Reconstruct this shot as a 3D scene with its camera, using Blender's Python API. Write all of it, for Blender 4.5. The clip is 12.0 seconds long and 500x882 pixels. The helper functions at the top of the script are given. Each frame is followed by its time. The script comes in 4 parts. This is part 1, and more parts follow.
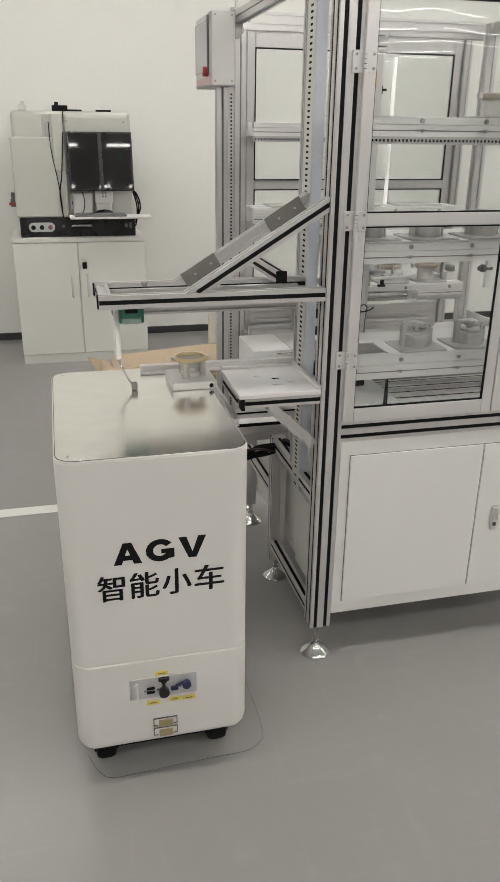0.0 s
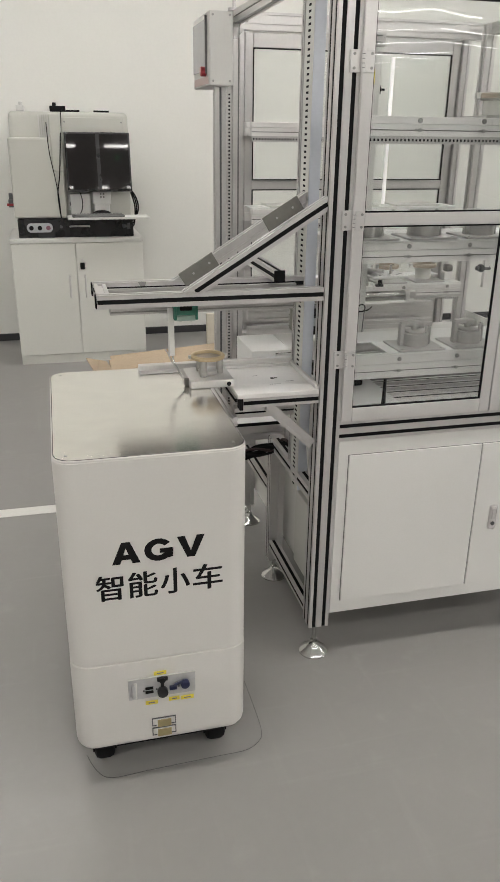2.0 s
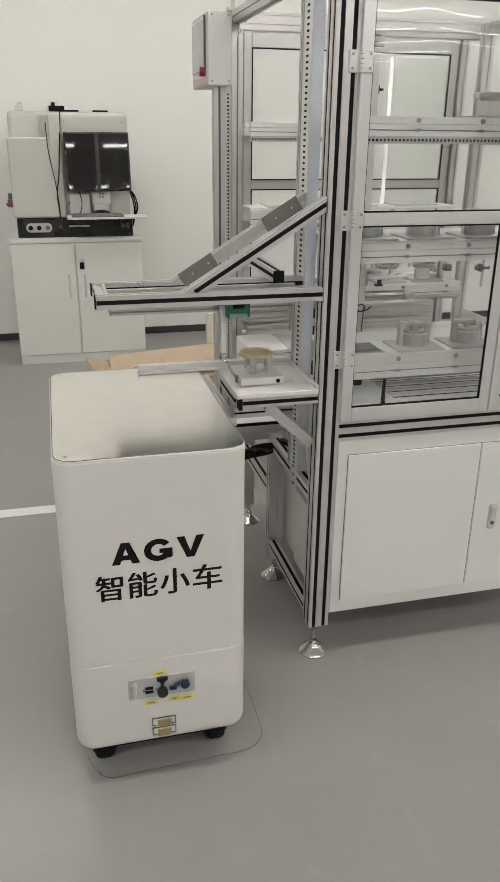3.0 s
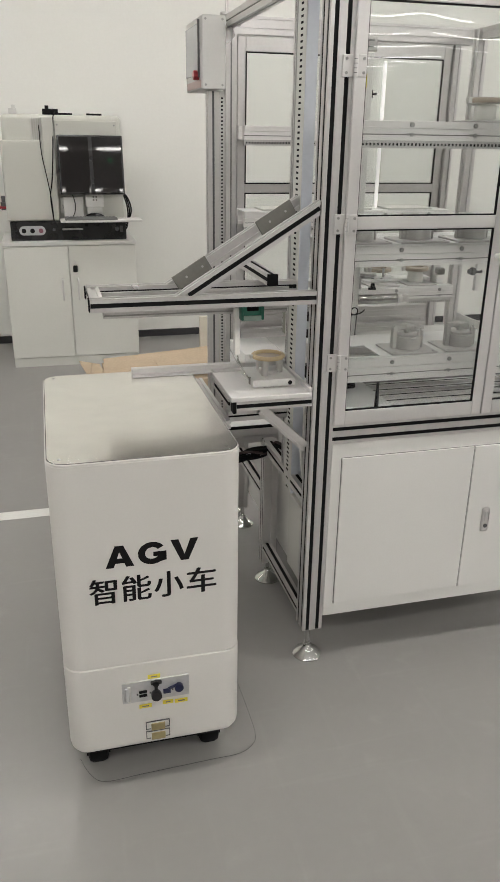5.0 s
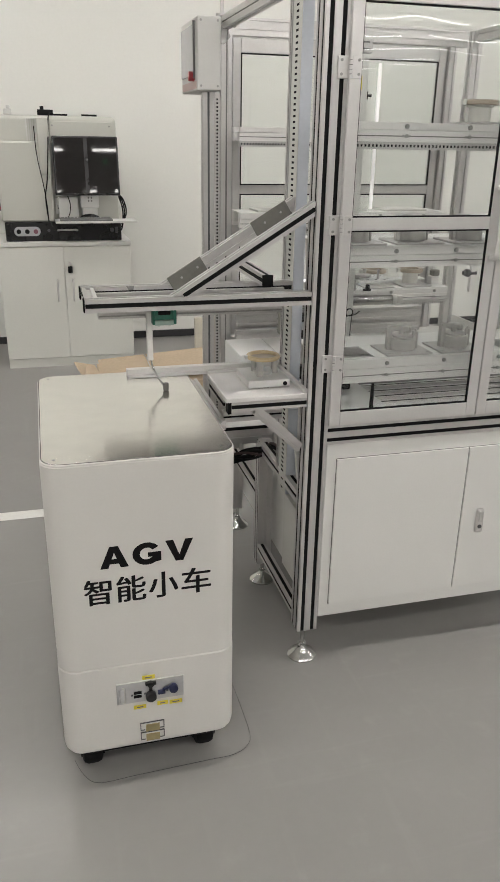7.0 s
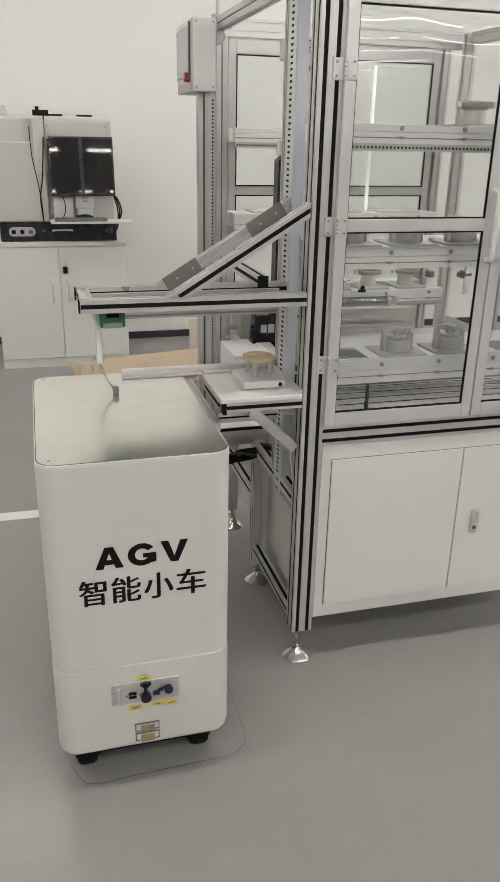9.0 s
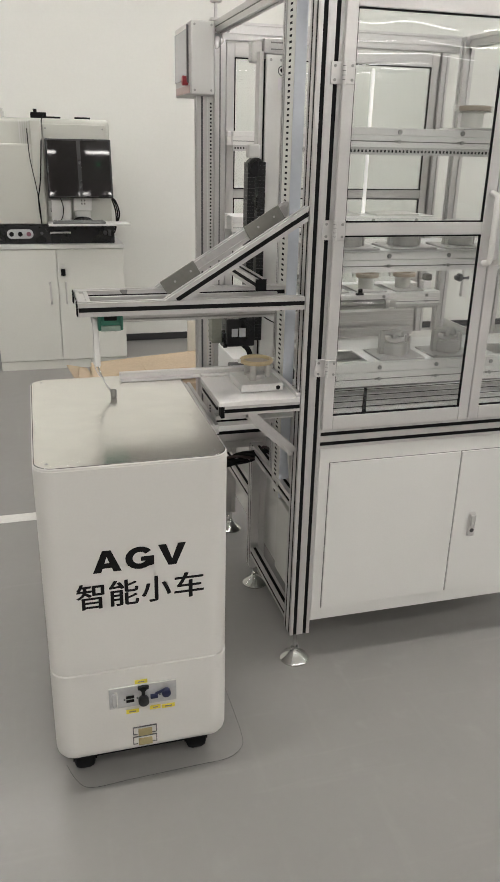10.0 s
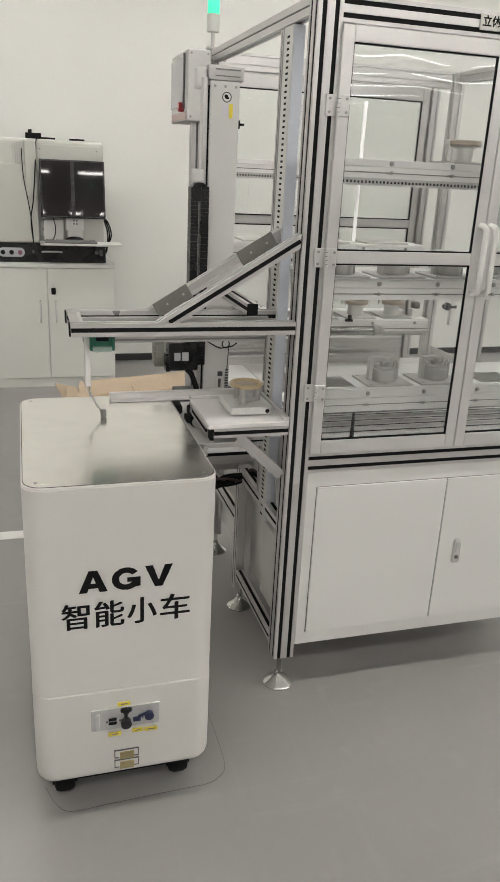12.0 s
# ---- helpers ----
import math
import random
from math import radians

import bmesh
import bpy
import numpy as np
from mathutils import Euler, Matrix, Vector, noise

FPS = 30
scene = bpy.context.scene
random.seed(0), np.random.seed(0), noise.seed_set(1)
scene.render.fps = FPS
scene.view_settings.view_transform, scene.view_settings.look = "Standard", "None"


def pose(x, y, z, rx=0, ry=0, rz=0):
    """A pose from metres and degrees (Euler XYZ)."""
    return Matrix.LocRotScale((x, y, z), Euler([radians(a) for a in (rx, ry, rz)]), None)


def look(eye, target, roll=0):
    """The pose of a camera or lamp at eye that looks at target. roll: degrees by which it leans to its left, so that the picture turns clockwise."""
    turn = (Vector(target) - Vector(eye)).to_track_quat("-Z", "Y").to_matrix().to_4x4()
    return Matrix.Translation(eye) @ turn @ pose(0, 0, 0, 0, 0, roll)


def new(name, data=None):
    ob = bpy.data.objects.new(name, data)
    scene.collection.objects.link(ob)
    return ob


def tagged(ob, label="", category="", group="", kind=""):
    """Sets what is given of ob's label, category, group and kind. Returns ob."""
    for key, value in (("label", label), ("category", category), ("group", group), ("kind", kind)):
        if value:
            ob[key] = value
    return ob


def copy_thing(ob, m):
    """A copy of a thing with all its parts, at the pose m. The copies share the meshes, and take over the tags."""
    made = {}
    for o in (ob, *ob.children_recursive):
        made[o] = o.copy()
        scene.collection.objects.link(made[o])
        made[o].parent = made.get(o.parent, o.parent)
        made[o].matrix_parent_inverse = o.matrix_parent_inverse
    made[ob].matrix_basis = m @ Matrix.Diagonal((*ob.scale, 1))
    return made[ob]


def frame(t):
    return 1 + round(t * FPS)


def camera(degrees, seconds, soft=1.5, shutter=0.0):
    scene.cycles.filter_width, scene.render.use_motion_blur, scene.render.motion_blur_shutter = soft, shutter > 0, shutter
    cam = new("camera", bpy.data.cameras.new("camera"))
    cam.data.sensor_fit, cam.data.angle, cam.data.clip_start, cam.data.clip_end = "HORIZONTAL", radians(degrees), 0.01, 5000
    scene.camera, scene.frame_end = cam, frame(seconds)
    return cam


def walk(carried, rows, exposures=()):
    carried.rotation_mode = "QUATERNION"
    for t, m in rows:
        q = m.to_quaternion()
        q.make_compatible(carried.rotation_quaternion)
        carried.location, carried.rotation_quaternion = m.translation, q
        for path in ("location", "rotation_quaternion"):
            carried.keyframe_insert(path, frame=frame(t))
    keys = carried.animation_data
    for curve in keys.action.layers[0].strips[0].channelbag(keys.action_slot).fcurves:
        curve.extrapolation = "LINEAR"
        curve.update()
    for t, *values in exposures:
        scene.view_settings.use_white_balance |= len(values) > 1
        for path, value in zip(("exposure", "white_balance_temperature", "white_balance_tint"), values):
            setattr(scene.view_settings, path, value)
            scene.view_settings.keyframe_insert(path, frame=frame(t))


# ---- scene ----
cam = camera(36.5, 12.0, 1.35)
PATH = [
    (0, (-0.663, -1.837, 1.521), (-0.208, -0.039, 0.77), 0.7),
    (0.5, (-0.663, -1.838, 1.519), (-0.208, -0.04, 0.77), 0.7),
    (1, (-0.663, -1.838, 1.519), (-0.208, -0.04, 0.77), 0.7),
    (1.5, (-0.663, -1.838, 1.519), (-0.206, -0.041, 0.77), 0.7),
    (2, (-0.664, -1.838, 1.517), (-0.204, -0.041, 0.769), 0.7),
    (2.5, (-0.663, -1.839, 1.518), (-0.204, -0.043, 0.768), 0.6),
    (3, (-0.663, -1.839, 1.52), (-0.203, -0.043, 0.77), 0.6),
    (5, (-0.665, -1.84, 1.52), (-0.187, -0.045, 0.778), 0.8),
    (5.5, (-0.663, -1.84, 1.521), (-0.181, -0.047, 0.779), 1.0),
    (6, (-0.663, -1.839, 1.519), (-0.177, -0.046, 0.777), 1.0),
    (6.5, (-0.665, -1.842, 1.52), (-0.176, -0.049, 0.779), 1.0),
    (7, (-0.665, -1.841, 1.518), (-0.174, -0.048, 0.78), 1.0),
    (9, (-0.666, -1.842, 1.519), (-0.162, -0.052, 0.783), 1.2),
    (9.5, (-0.666, -1.84, 1.522), (-0.16, -0.051, 0.786), 1.2),
    (10, (-0.666, -1.841, 1.522), (-0.156, -0.051, 0.791), 1.3),
    (10.5, (-0.67, -1.84, 1.521), (-0.149, -0.051, 0.794), 1.4),
    (11, (-0.671, -1.842, 1.521), (-0.144, -0.052, 0.803), 1.8),
    (11.5, (-0.669, -1.847, 1.522), (-0.13, -0.053, 0.82), 2.4),
    (12, (-0.678, -1.847, 1.528), (-0.126, -0.047, 0.852), 2.9),
]
walk(cam, [(t, look(e, g, r)) for t, e, g, r in PATH],
     exposures=[(0, 0.0), (12, 0.0)])

# ---- world and light levels ----
world = bpy.data.worlds.new("world")
scene.world = world
world.use_nodes = True
world.node_tree.nodes["Background"].inputs[0].default_value = (0.8, 0.82, 0.85, 1)
world.node_tree.nodes["Background"].inputs[1].default_value = 0.3
LAMP_POWER = 42.0
FAR_LAMP_POWER = 17.0


# ---- materials ----
def material(name, color, rough=0.5, metal=0.0, var=0.06, scale=6.0, fine=90.0, bump=0.0, stretch=(1, 1, 1),
             emit=0.0, spec=0.5, rough_var=0.04):
    m = bpy.data.materials.new(name)
    m.use_nodes = True
    nt = m.node_tree
    b = nt.nodes["Principled BSDF"]
    tc = nt.nodes.new("ShaderNodeTexCoord")
    mp = nt.nodes.new("ShaderNodeMapping")
    mp.inputs["Scale"].default_value = stretch
    nt.links.new(tc.outputs["Object"], mp.inputs[0])
    n1 = nt.nodes.new("ShaderNodeTexNoise")
    n1.inputs["Scale"].default_value = scale
    n1.inputs["Detail"].default_value = 3
    n2 = nt.nodes.new("ShaderNodeTexNoise")
    n2.inputs["Scale"].default_value = fine
    n2.inputs["Detail"].default_value = 3
    for n in (n1, n2):
        nt.links.new(mp.outputs[0], n.inputs["Vector"])
    add = nt.nodes.new("ShaderNodeMath")
    add.operation = "ADD"
    nt.links.new(n1.outputs["Fac"], add.inputs[0])
    nt.links.new(n2.outputs["Fac"], add.inputs[1])
    rng = nt.nodes.new("ShaderNodeMapRange")
    rng.inputs["From Min"].default_value, rng.inputs["From Max"].default_value = 0.6, 1.4
    rng.inputs["To Min"].default_value, rng.inputs["To Max"].default_value = 1 - var, 1 + var
    rng.clamp = False
    nt.links.new(add.outputs[0], rng.inputs["Value"])
    mul = nt.nodes.new("ShaderNodeVectorMath")
    mul.operation = "SCALE"
    mul.inputs[0].default_value = color
    nt.links.new(rng.outputs[0], mul.inputs["Scale"])
    nt.links.new(mul.outputs[0], b.inputs["Base Color"])
    rr = nt.nodes.new("ShaderNodeMapRange")
    rr.inputs["From Min"].default_value, rr.inputs["From Max"].default_value = 0.3, 0.7
    rr.inputs["To Min"].default_value = max(0.02, rough - rough_var)
    rr.inputs["To Max"].default_value = min(1.0, rough + rough_var)
    rr.clamp = False
    nt.links.new(n1.outputs["Fac"], rr.inputs["Value"])
    nt.links.new(rr.outputs[0], b.inputs["Roughness"])
    b.inputs["Metallic"].default_value = metal
    b.inputs["Specular IOR Level"].default_value = spec
    if bump:
        bp = nt.nodes.new("ShaderNodeBump")
        bp.inputs["Strength"].default_value = bump
        bp.inputs["Distance"].default_value = 0.002
        nt.links.new(n2.outputs["Fac"], bp.inputs["Height"])
        nt.links.new(bp.outputs[0], b.inputs["Normal"])
    if emit:
        b.inputs["Emission Color"].default_value = (*color, 1)
        b.inputs["Emission Strength"].default_value = emit
    return m


def glass_material(name, wave=0.0, tint=(0.97, 0.98, 0.975), gloss=0.008):
    """A thin clear sheet: see-through, with a mirror gloss that grows at grazing angles."""
    m = bpy.data.materials.new(name)
    m.use_nodes = True
    nt = m.node_tree
    nt.nodes.remove(nt.nodes["Principled BSDF"])
    out = nt.nodes["Material Output"]
    tr = nt.nodes.new("ShaderNodeBsdfTransparent")
    tr.inputs[0].default_value = (*tint, 1)
    gl = nt.nodes.new("ShaderNodeBsdfGlossy")
    gl.inputs["Roughness"].default_value = gloss
    fr = nt.nodes.new("ShaderNodeFresnel")
    fr.inputs["IOR"].default_value = 1.5
    mx = nt.nodes.new("ShaderNodeMixShader")
    nt.links.new(fr.outputs[0], mx.inputs[0])
    nt.links.new(tr.outputs[0], mx.inputs[1])
    nt.links.new(gl.outputs[0], mx.inputs[2])
    nt.links.new(mx.outputs[0], out.inputs["Surface"])
    if wave:
        tc = nt.nodes.new("ShaderNodeTexCoord")
        ns = nt.nodes.new("ShaderNodeTexNoise")
        ns.inputs["Scale"].default_value = 3.2
        ns.inputs["Detail"].default_value = 0.5
        nt.links.new(tc.outputs["Object"], ns.inputs["Vector"])
        bp = nt.nodes.new("ShaderNodeBump")
        bp.inputs["Strength"].default_value = 1.0
        bp.inputs["Distance"].default_value = wave
        nt.links.new(ns.outputs["Fac"], bp.inputs["Height"])
        nt.links.new(bp.outputs[0], gl.inputs["Normal"])
    return m


ALU = material("anodised_aluminium", (0.615, 0.60, 0.592), 0.32, 0.72, 0.05, 4, 120)
ALU_BRIGHT = material("bright_aluminium", (0.665, 0.65, 0.64), 0.34, 0.55, 0.04, 5, 160)
ALU_PLATE = material("milled_plate", (0.53, 0.52, 0.51), 0.38, 0.6, 0.08, 8, 140, 0.08)
DARK_ALU = material("dull_aluminium", (0.30, 0.295, 0.285), 0.45, 0.5, 0.06, 6, 140)
PALLET = material("pale_milled_plate", (0.64, 0.63, 0.615), 0.4, 0.4, 0.06, 8, 140, 0.06)
CHROME = material("chromed_steel", (0.60, 0.60, 0.585), 0.12, 1.0, 0.05, 20, 90)
STEEL = material("stainless_top", (0.85, 0.835, 0.79), 0.18, 1.0, 0.07, 7.0, 16, 0.0, (1, 1.4, 1), rough_var=0.065)
POLISHED = material("polished_tube", (0.33, 0.325, 0.31), 0.14, 1.0, 0.05, 20, 90)
MILLED = material("milled_hub", (0.52, 0.51, 0.495), 0.36, 0.7, 0.08, 20, 120)
BLACK = material("black_rubber", (0.005, 0.005, 0.0055), 0.75, 0, 0.2, 12, 80, spec=0.2)
BLACK_GLOSS = material("black_plastic", (0.008, 0.008, 0.009), 0.28, 0, 0.2, 12, 80)
WHITE = material("white_powder_coat", (0.685, 0.678, 0.655), 0.42, 0, 0.025, 3, 220, 0.06)
AGV_WHITE = material("satin_white_shell", (0.655, 0.64, 0.61), 0.36, 0, 0.02, 2.5, 200, 0.04)
OFF_WHITE = material("off_white_panel", (0.63, 0.625, 0.59), 0.45, 0, 0.03, 3, 150, 0.05)
GREY_PANEL = material("light_grey_panel", (0.60, 0.595, 0.575), 0.45, 0.1, 0.03, 4, 130, 0.05)
WALL = material("painted_wall", (0.765, 0.762, 0.725), 0.6, 0, 0.02, 0.8, 60, 0.1)
CEIL = material("ceiling_paint", (0.8, 0.8, 0.79), 0.8, 0, 0.02, 1, 40)
FLOOR = material("grey_epoxy", (0.276, 0.268, 0.258), 0.30, 0, 0.02, 2.3, 35, 0.0, rough_var=0.02)


def worn(m, rows):
    """Adds thin lighter scuffs and darker stains to a material: (scale, stretch, turn, threshold, factor) each."""
    nt = m.node_tree
    b = nt.nodes["Principled BSDF"]
    src = b.inputs["Base Color"].links[0].from_socket
    tc = nt.nodes.new("ShaderNodeTexCoord")
    for scale, stretch, turn, low, high, factor in rows:
        mp = nt.nodes.new("ShaderNodeMapping")
        mp.inputs["Scale"].default_value = stretch
        mp.inputs["Rotation"].default_value = (0, 0, radians(turn))
        nt.links.new(tc.outputs["Object"], mp.inputs[0])
        n = nt.nodes.new("ShaderNodeTexNoise")
        n.inputs["Scale"].default_value = scale
        n.inputs["Detail"].default_value = 4
        nt.links.new(mp.outputs[0], n.inputs["Vector"])
        r = nt.nodes.new("ShaderNodeMapRange")
        r.inputs["From Min"].default_value, r.inputs["From Max"].default_value = low, high
        r.inputs["To Min"].default_value, r.inputs["To Max"].default_value = 1.0, factor
        nt.links.new(n.outputs["Fac"], r.inputs["Value"])
        v = nt.nodes.new("ShaderNodeVectorMath")
        v.operation = "SCALE"
        nt.links.new(src, v.inputs[0])
        nt.links.new(r.outputs[0], v.inputs["Scale"])
        src = v.outputs[0]
    nt.links.new(src, b.inputs["Base Color"])


worn(FLOOR, ((9.0, (1, 1, 1), 0, .60, .78, 1.09), (6.0, (.3, 4.0, 1), 14, .60, .76, 1.07), (4.5, (4.0, .35, 1), 35, .60, .78, 1.06), (2.2, (1, 1.5, 1), 60, .40, .75, .95)))
LINE = material("white_floor_paint", (0.75, 0.74, 0.71), 0.5, 0, 0.06, 5, 70)
SKIRT = material("black_skirting", (0.03, 0.03, 0.032), 0.5, 0, 0.1, 5, 60)
DUCT = material("blue_grey_duct", (0.555, 0.585, 0.64), 0.45, 0, 0.04, 6, 90)
HOLE = material("slot_shadow", (0.015, 0.015, 0.018), 0.9, 0, 0.1, 6, 90, spec=0.1)
SEAM = material("seam_grey", (0.20, 0.20, 0.195), 0.8, 0, 0.1, 6, 90, spec=0.1)
SHELF = material("shelf_aluminium", (0.79, 0.775, 0.76), 0.34, 0.4, 0.04, 5, 160)
CAB_WHITE = material("cabinet_white", (0.70, 0.70, 0.655), 0.45, 0, 0.03, 3, 150, 0.05)
INSP = material("warm_grey_housing", (0.53, 0.53, 0.485), 0.45, 0, 0.03, 3, 150, 0.05)
SHELF_WHITE = material("shelf_white", (0.8, 0.8, 0.785), 0.4, 0, 0.03, 5, 120, 0.04)
GREEN = material("green_plastic", (0.015, 0.13, 0.085), 0.35, 0, 0.1, 15, 90)
PALE_GREEN = material("pale_green_plastic", (0.30, 0.40, 0.35), 0.4, 0, 0.08, 15, 90)
GOLD = material("gold_anodised_ring", (0.56, 0.45, 0.28), 0.42, 0.35, 0.08, 20, 120)
PALE_LABEL = material("pale_lilac_label", (0.60, 0.57, 0.60), 0.5, 0, 0.05, 20, 90)
GREEN_GREY = material("grey_green_casting", (0.27, 0.275, 0.235), 0.5, 0.2, 0.12, 25, 120, 0.1)
DULL_PINK = material("dull_pink_button", (0.22, 0.09, 0.12), 0.4, 0, 0.1, 20, 90)
CABLE_BROWN = material("dark_brown_cable", (0.035, 0.018, 0.016), 0.5, 0, 0.1, 20, 90)
BEIGE = material("beige_ring", (0.43, 0.37, 0.30), 0.5, 0.1, 0.08, 20, 120)
CARD = material("cardboard", (0.50, 0.395, 0.28), 0.8, 0, 0.12, 5, 80, 0.2)
CREAM = material("cream_board", (0.68, 0.63, 0.53), 0.7, 0, 0.06, 5, 60)
YELLOW = material("yellow_label", (0.72, 0.6, 0.06), 0.5, 0, 0.05, 20, 90)
BRASS = material("brass_contact", (0.44, 0.37, 0.20), 0.35, 0.7, 0.1, 20, 90)
INK = material("black_print", (0.005, 0.0045, 0.005), 0.7, 0, 0.15, 12, 90, spec=0.2)
BLUE = material("blue_plug", (0.012, 0.016, 0.055), 0.35, 0, 0.1, 20, 90)
RED = material("red_button", (0.30, 0.02, 0.03), 0.35, 0, 0.1, 20, 90)
PINK = material("pink_tag", (0.55, 0.42, 0.40), 0.5, 0, 0.05, 20, 90)
SCREEN = material("dark_screen", (0.016, 0.0145, 0.0145), 0.03, 0, 0.1, 3, 40, rough_var=0.0, spec=0.35)
SCREEN_GREY = material("grey_touchscreen", (0.5, 0.51, 0.52), 0.2, 0, 0.04, 4, 60)
# darkened grey that carries the shade of the socket recess
SOCKET = material("recess_grey", (0.50, 0.50, 0.505), 0.4, 0.4, 0.1, 20, 90)
DARK_METAL = material("dark_steel", (0.12, 0.12, 0.125), 0.4, 0.6, 0.1, 10, 90)
PLATE_BROWN = material("grey_gusset", (0.24, 0.235, 0.215), 0.42, 0.6, 0.08, 15, 120)
BLUE_SIGN = material("blue_lit_sign", (0.05, 0.35, 0.75), 0.4, 0, 0.05, 5, 60, emit=0.8)
GREEN_LAMP = material("green_lamp", (0.05, 0.75, 0.35), 0.3, 0, 0.03, 20, 90, emit=1.2)
LED = material("led_light", (1.0, 0.97, 0.93), 0.4, 0, 0.0, 5, 60, emit=LAMP_POWER)
LED_FAR = material("led_light_dimmed", (1.0, 0.97, 0.93), 0.4, 0, 0.0, 5, 60, emit=FAR_LAMP_POWER)
# added glow for the bright upright streak at the rear glass
STREAK_GLOW = material("streak_glow", (1.0, 0.98, 0.95), 0.4, 0, 0.0, 5, 60, emit=0.36)
GLASS = glass_material("clear_sheet", 0.0035)
GLASS_BACK = glass_material("clear_back_sheet", 0.0)
SCREW = material("screw_steel", (0.35, 0.35, 0.34), 0.35, 0.8, 0.1, 20, 90)


# ---- mesh helpers ----
def box(x0, x1, y0, y1, z0, z1, bev=0.0, seg=2):
    bm = bmesh.new()
    bmesh.ops.create_cube(bm, size=1)
    for v in bm.verts:
        v.co = Vector((x0 + (v.co.x + .5) * (x1 - x0), y0 + (v.co.y + .5) * (y1 - y0), z0 + (v.co.z + .5) * (z1 - z0)))
    if bev:
        bmesh.ops.bevel(bm, geom=bm.edges[:], offset=bev, segments=seg, affect="EDGES", profile=0.5)
    return bm


def cyl(r, z0, z1, n=24, r2=None, bev=0.0, at=(0, 0), axis="z"):
    bm = bmesh.new()
    bmesh.ops.create_cone(bm, cap_ends=True, segments=n, radius1=r, radius2=r if r2 is None else r2, depth=z1 - z0)
    if bev:
        rim = [e for e in bm.edges if len(e.link_faces) == 2 and any(len(f.verts) > 4 for f in e.link_faces)]
        bmesh.ops.bevel(bm, geom=rim, offset=bev, segments=2, affect="EDGES", profile=0.5)
    bmesh.ops.translate(bm, verts=bm.verts, vec=(0, 0, (z0 + z1) / 2))
    if axis == "x":
        bm.transform(Matrix(((0, 0, 1, 0), (1, 0, 0, at[0]), (0, 1, 0, at[1]), (0, 0, 0, 1))))
    elif axis == "y":
        bm.transform(Matrix(((1, 0, 0, at[0]), (0, 0, 1, 0), (0, 1, 0, at[1]), (0, 0, 0, 1))))
        bmesh.ops.recalc_face_normals(bm, faces=bm.faces)
    else:
        bmesh.ops.translate(bm, verts=bm.verts, vec=(at[0], at[1], 0))
    return bm


def lathe(points, n=32, at=(0, 0, 0)):
    bm = bmesh.new()
    rings = []
    for r, z in points:
        rings.append([bm.verts.new((at[0] + r * math.cos(2 * math.pi * i / n), at[1] + r * math.sin(2 * math.pi * i / n), at[2] + z))
                      for i in range(n)])
    for a, b in zip(rings, rings[1:]):
        for i in range(n):
            bm.faces.new((a[i], a[(i + 1) % n], b[(i + 1) % n], b[i]))
    return bm


def joined(*parts):
    out = bmesh.new()
    for bm in parts:
        me = bpy.data.meshes.new("tmp")
        bm.to_mesh(me)
        bm.free()
        out.from_mesh(me)
        bpy.data.meshes.remove(me)
    return out


def tube(points, r, n=8):
    """A bent round rod through the points."""
    bm = bmesh.new()
    pts = [Vector(p) for p in points]
    rings = []
    for i, p in enumerate(pts):
        d = (pts[min(i + 1, len(pts) - 1)] - pts[max(i - 1, 0)]).normalized()
        a = d.orthogonal().normalized() if abs(d.z) > 0.9 else d.cross(Vector((0, 0, 1))).normalized()
        b = d.cross(a)
        rings.append([bm.verts.new(p + r * (math.cos(2 * math.pi * k / n) * a + math.sin(2 * math.pi * k / n) * b)) for k in range(n)])
    for s, t in zip(rings, rings[1:]):
        off = min(range(n), key=lambda o: sum((s[k].co - t[(k + o) % n].co).length for k in range(n)))
        for k in range(n):
            bm.faces.new((s[k], s[(k + 1) % n], t[(k + 1 + off) % n], t[(k + off) % n]))
    bm.faces.new(rings[0][::-1])
    bm.faces.new(rings[-1])
    bmesh.ops.recalc_face_normals(bm, faces=bm.faces)
    return bm


def smooth(p, steps=5):
    """Rounds a coarse line of points."""
    pts = [Vector(q) for q in p]
    out = []
    for i in range(len(pts) - 1):
        a, b, c, d = pts[max(i - 1, 0)], pts[i], pts[i + 1], pts[min(i + 2, len(pts) - 1)]
        for k in range(steps):
            u = k / steps
            out.append(0.5 * ((2 * b) + (c - a) * u + (2 * a - 5 * b + 4 * c - d) * u * u + (3 * b - a - 3 * c + d) * u ** 3))
    return out + [pts[-1]]


def part(name, bm, mat, parent=None, label="", smooth_faces=False):
    me = bpy.data.meshes.new(name)
    bm.to_mesh(me)
    bm.free()
    me.materials.append(mat)
    if smooth_faces:
        for p in me.polygons:
            p.use_smooth = True
        me.set_sharp_from_angle(angle=radians(40))
    ob = new(name, me)
    ob.parent = parent
    if label:
        ob["label"] = label
    return ob


def thing(name, label, category, at=(0, 0, 0), group="", kind=""):
    ob = new(name)
    ob.location = at
    ob.empty_display_size = 0.05
    return tagged(ob, label, category, group, kind)


def place(bm, m):
    bm.transform(m)
    return bm


AXES = {"x": (1, 2, 0), "y": (0, 2, 1), "z": (0, 1, 2)}


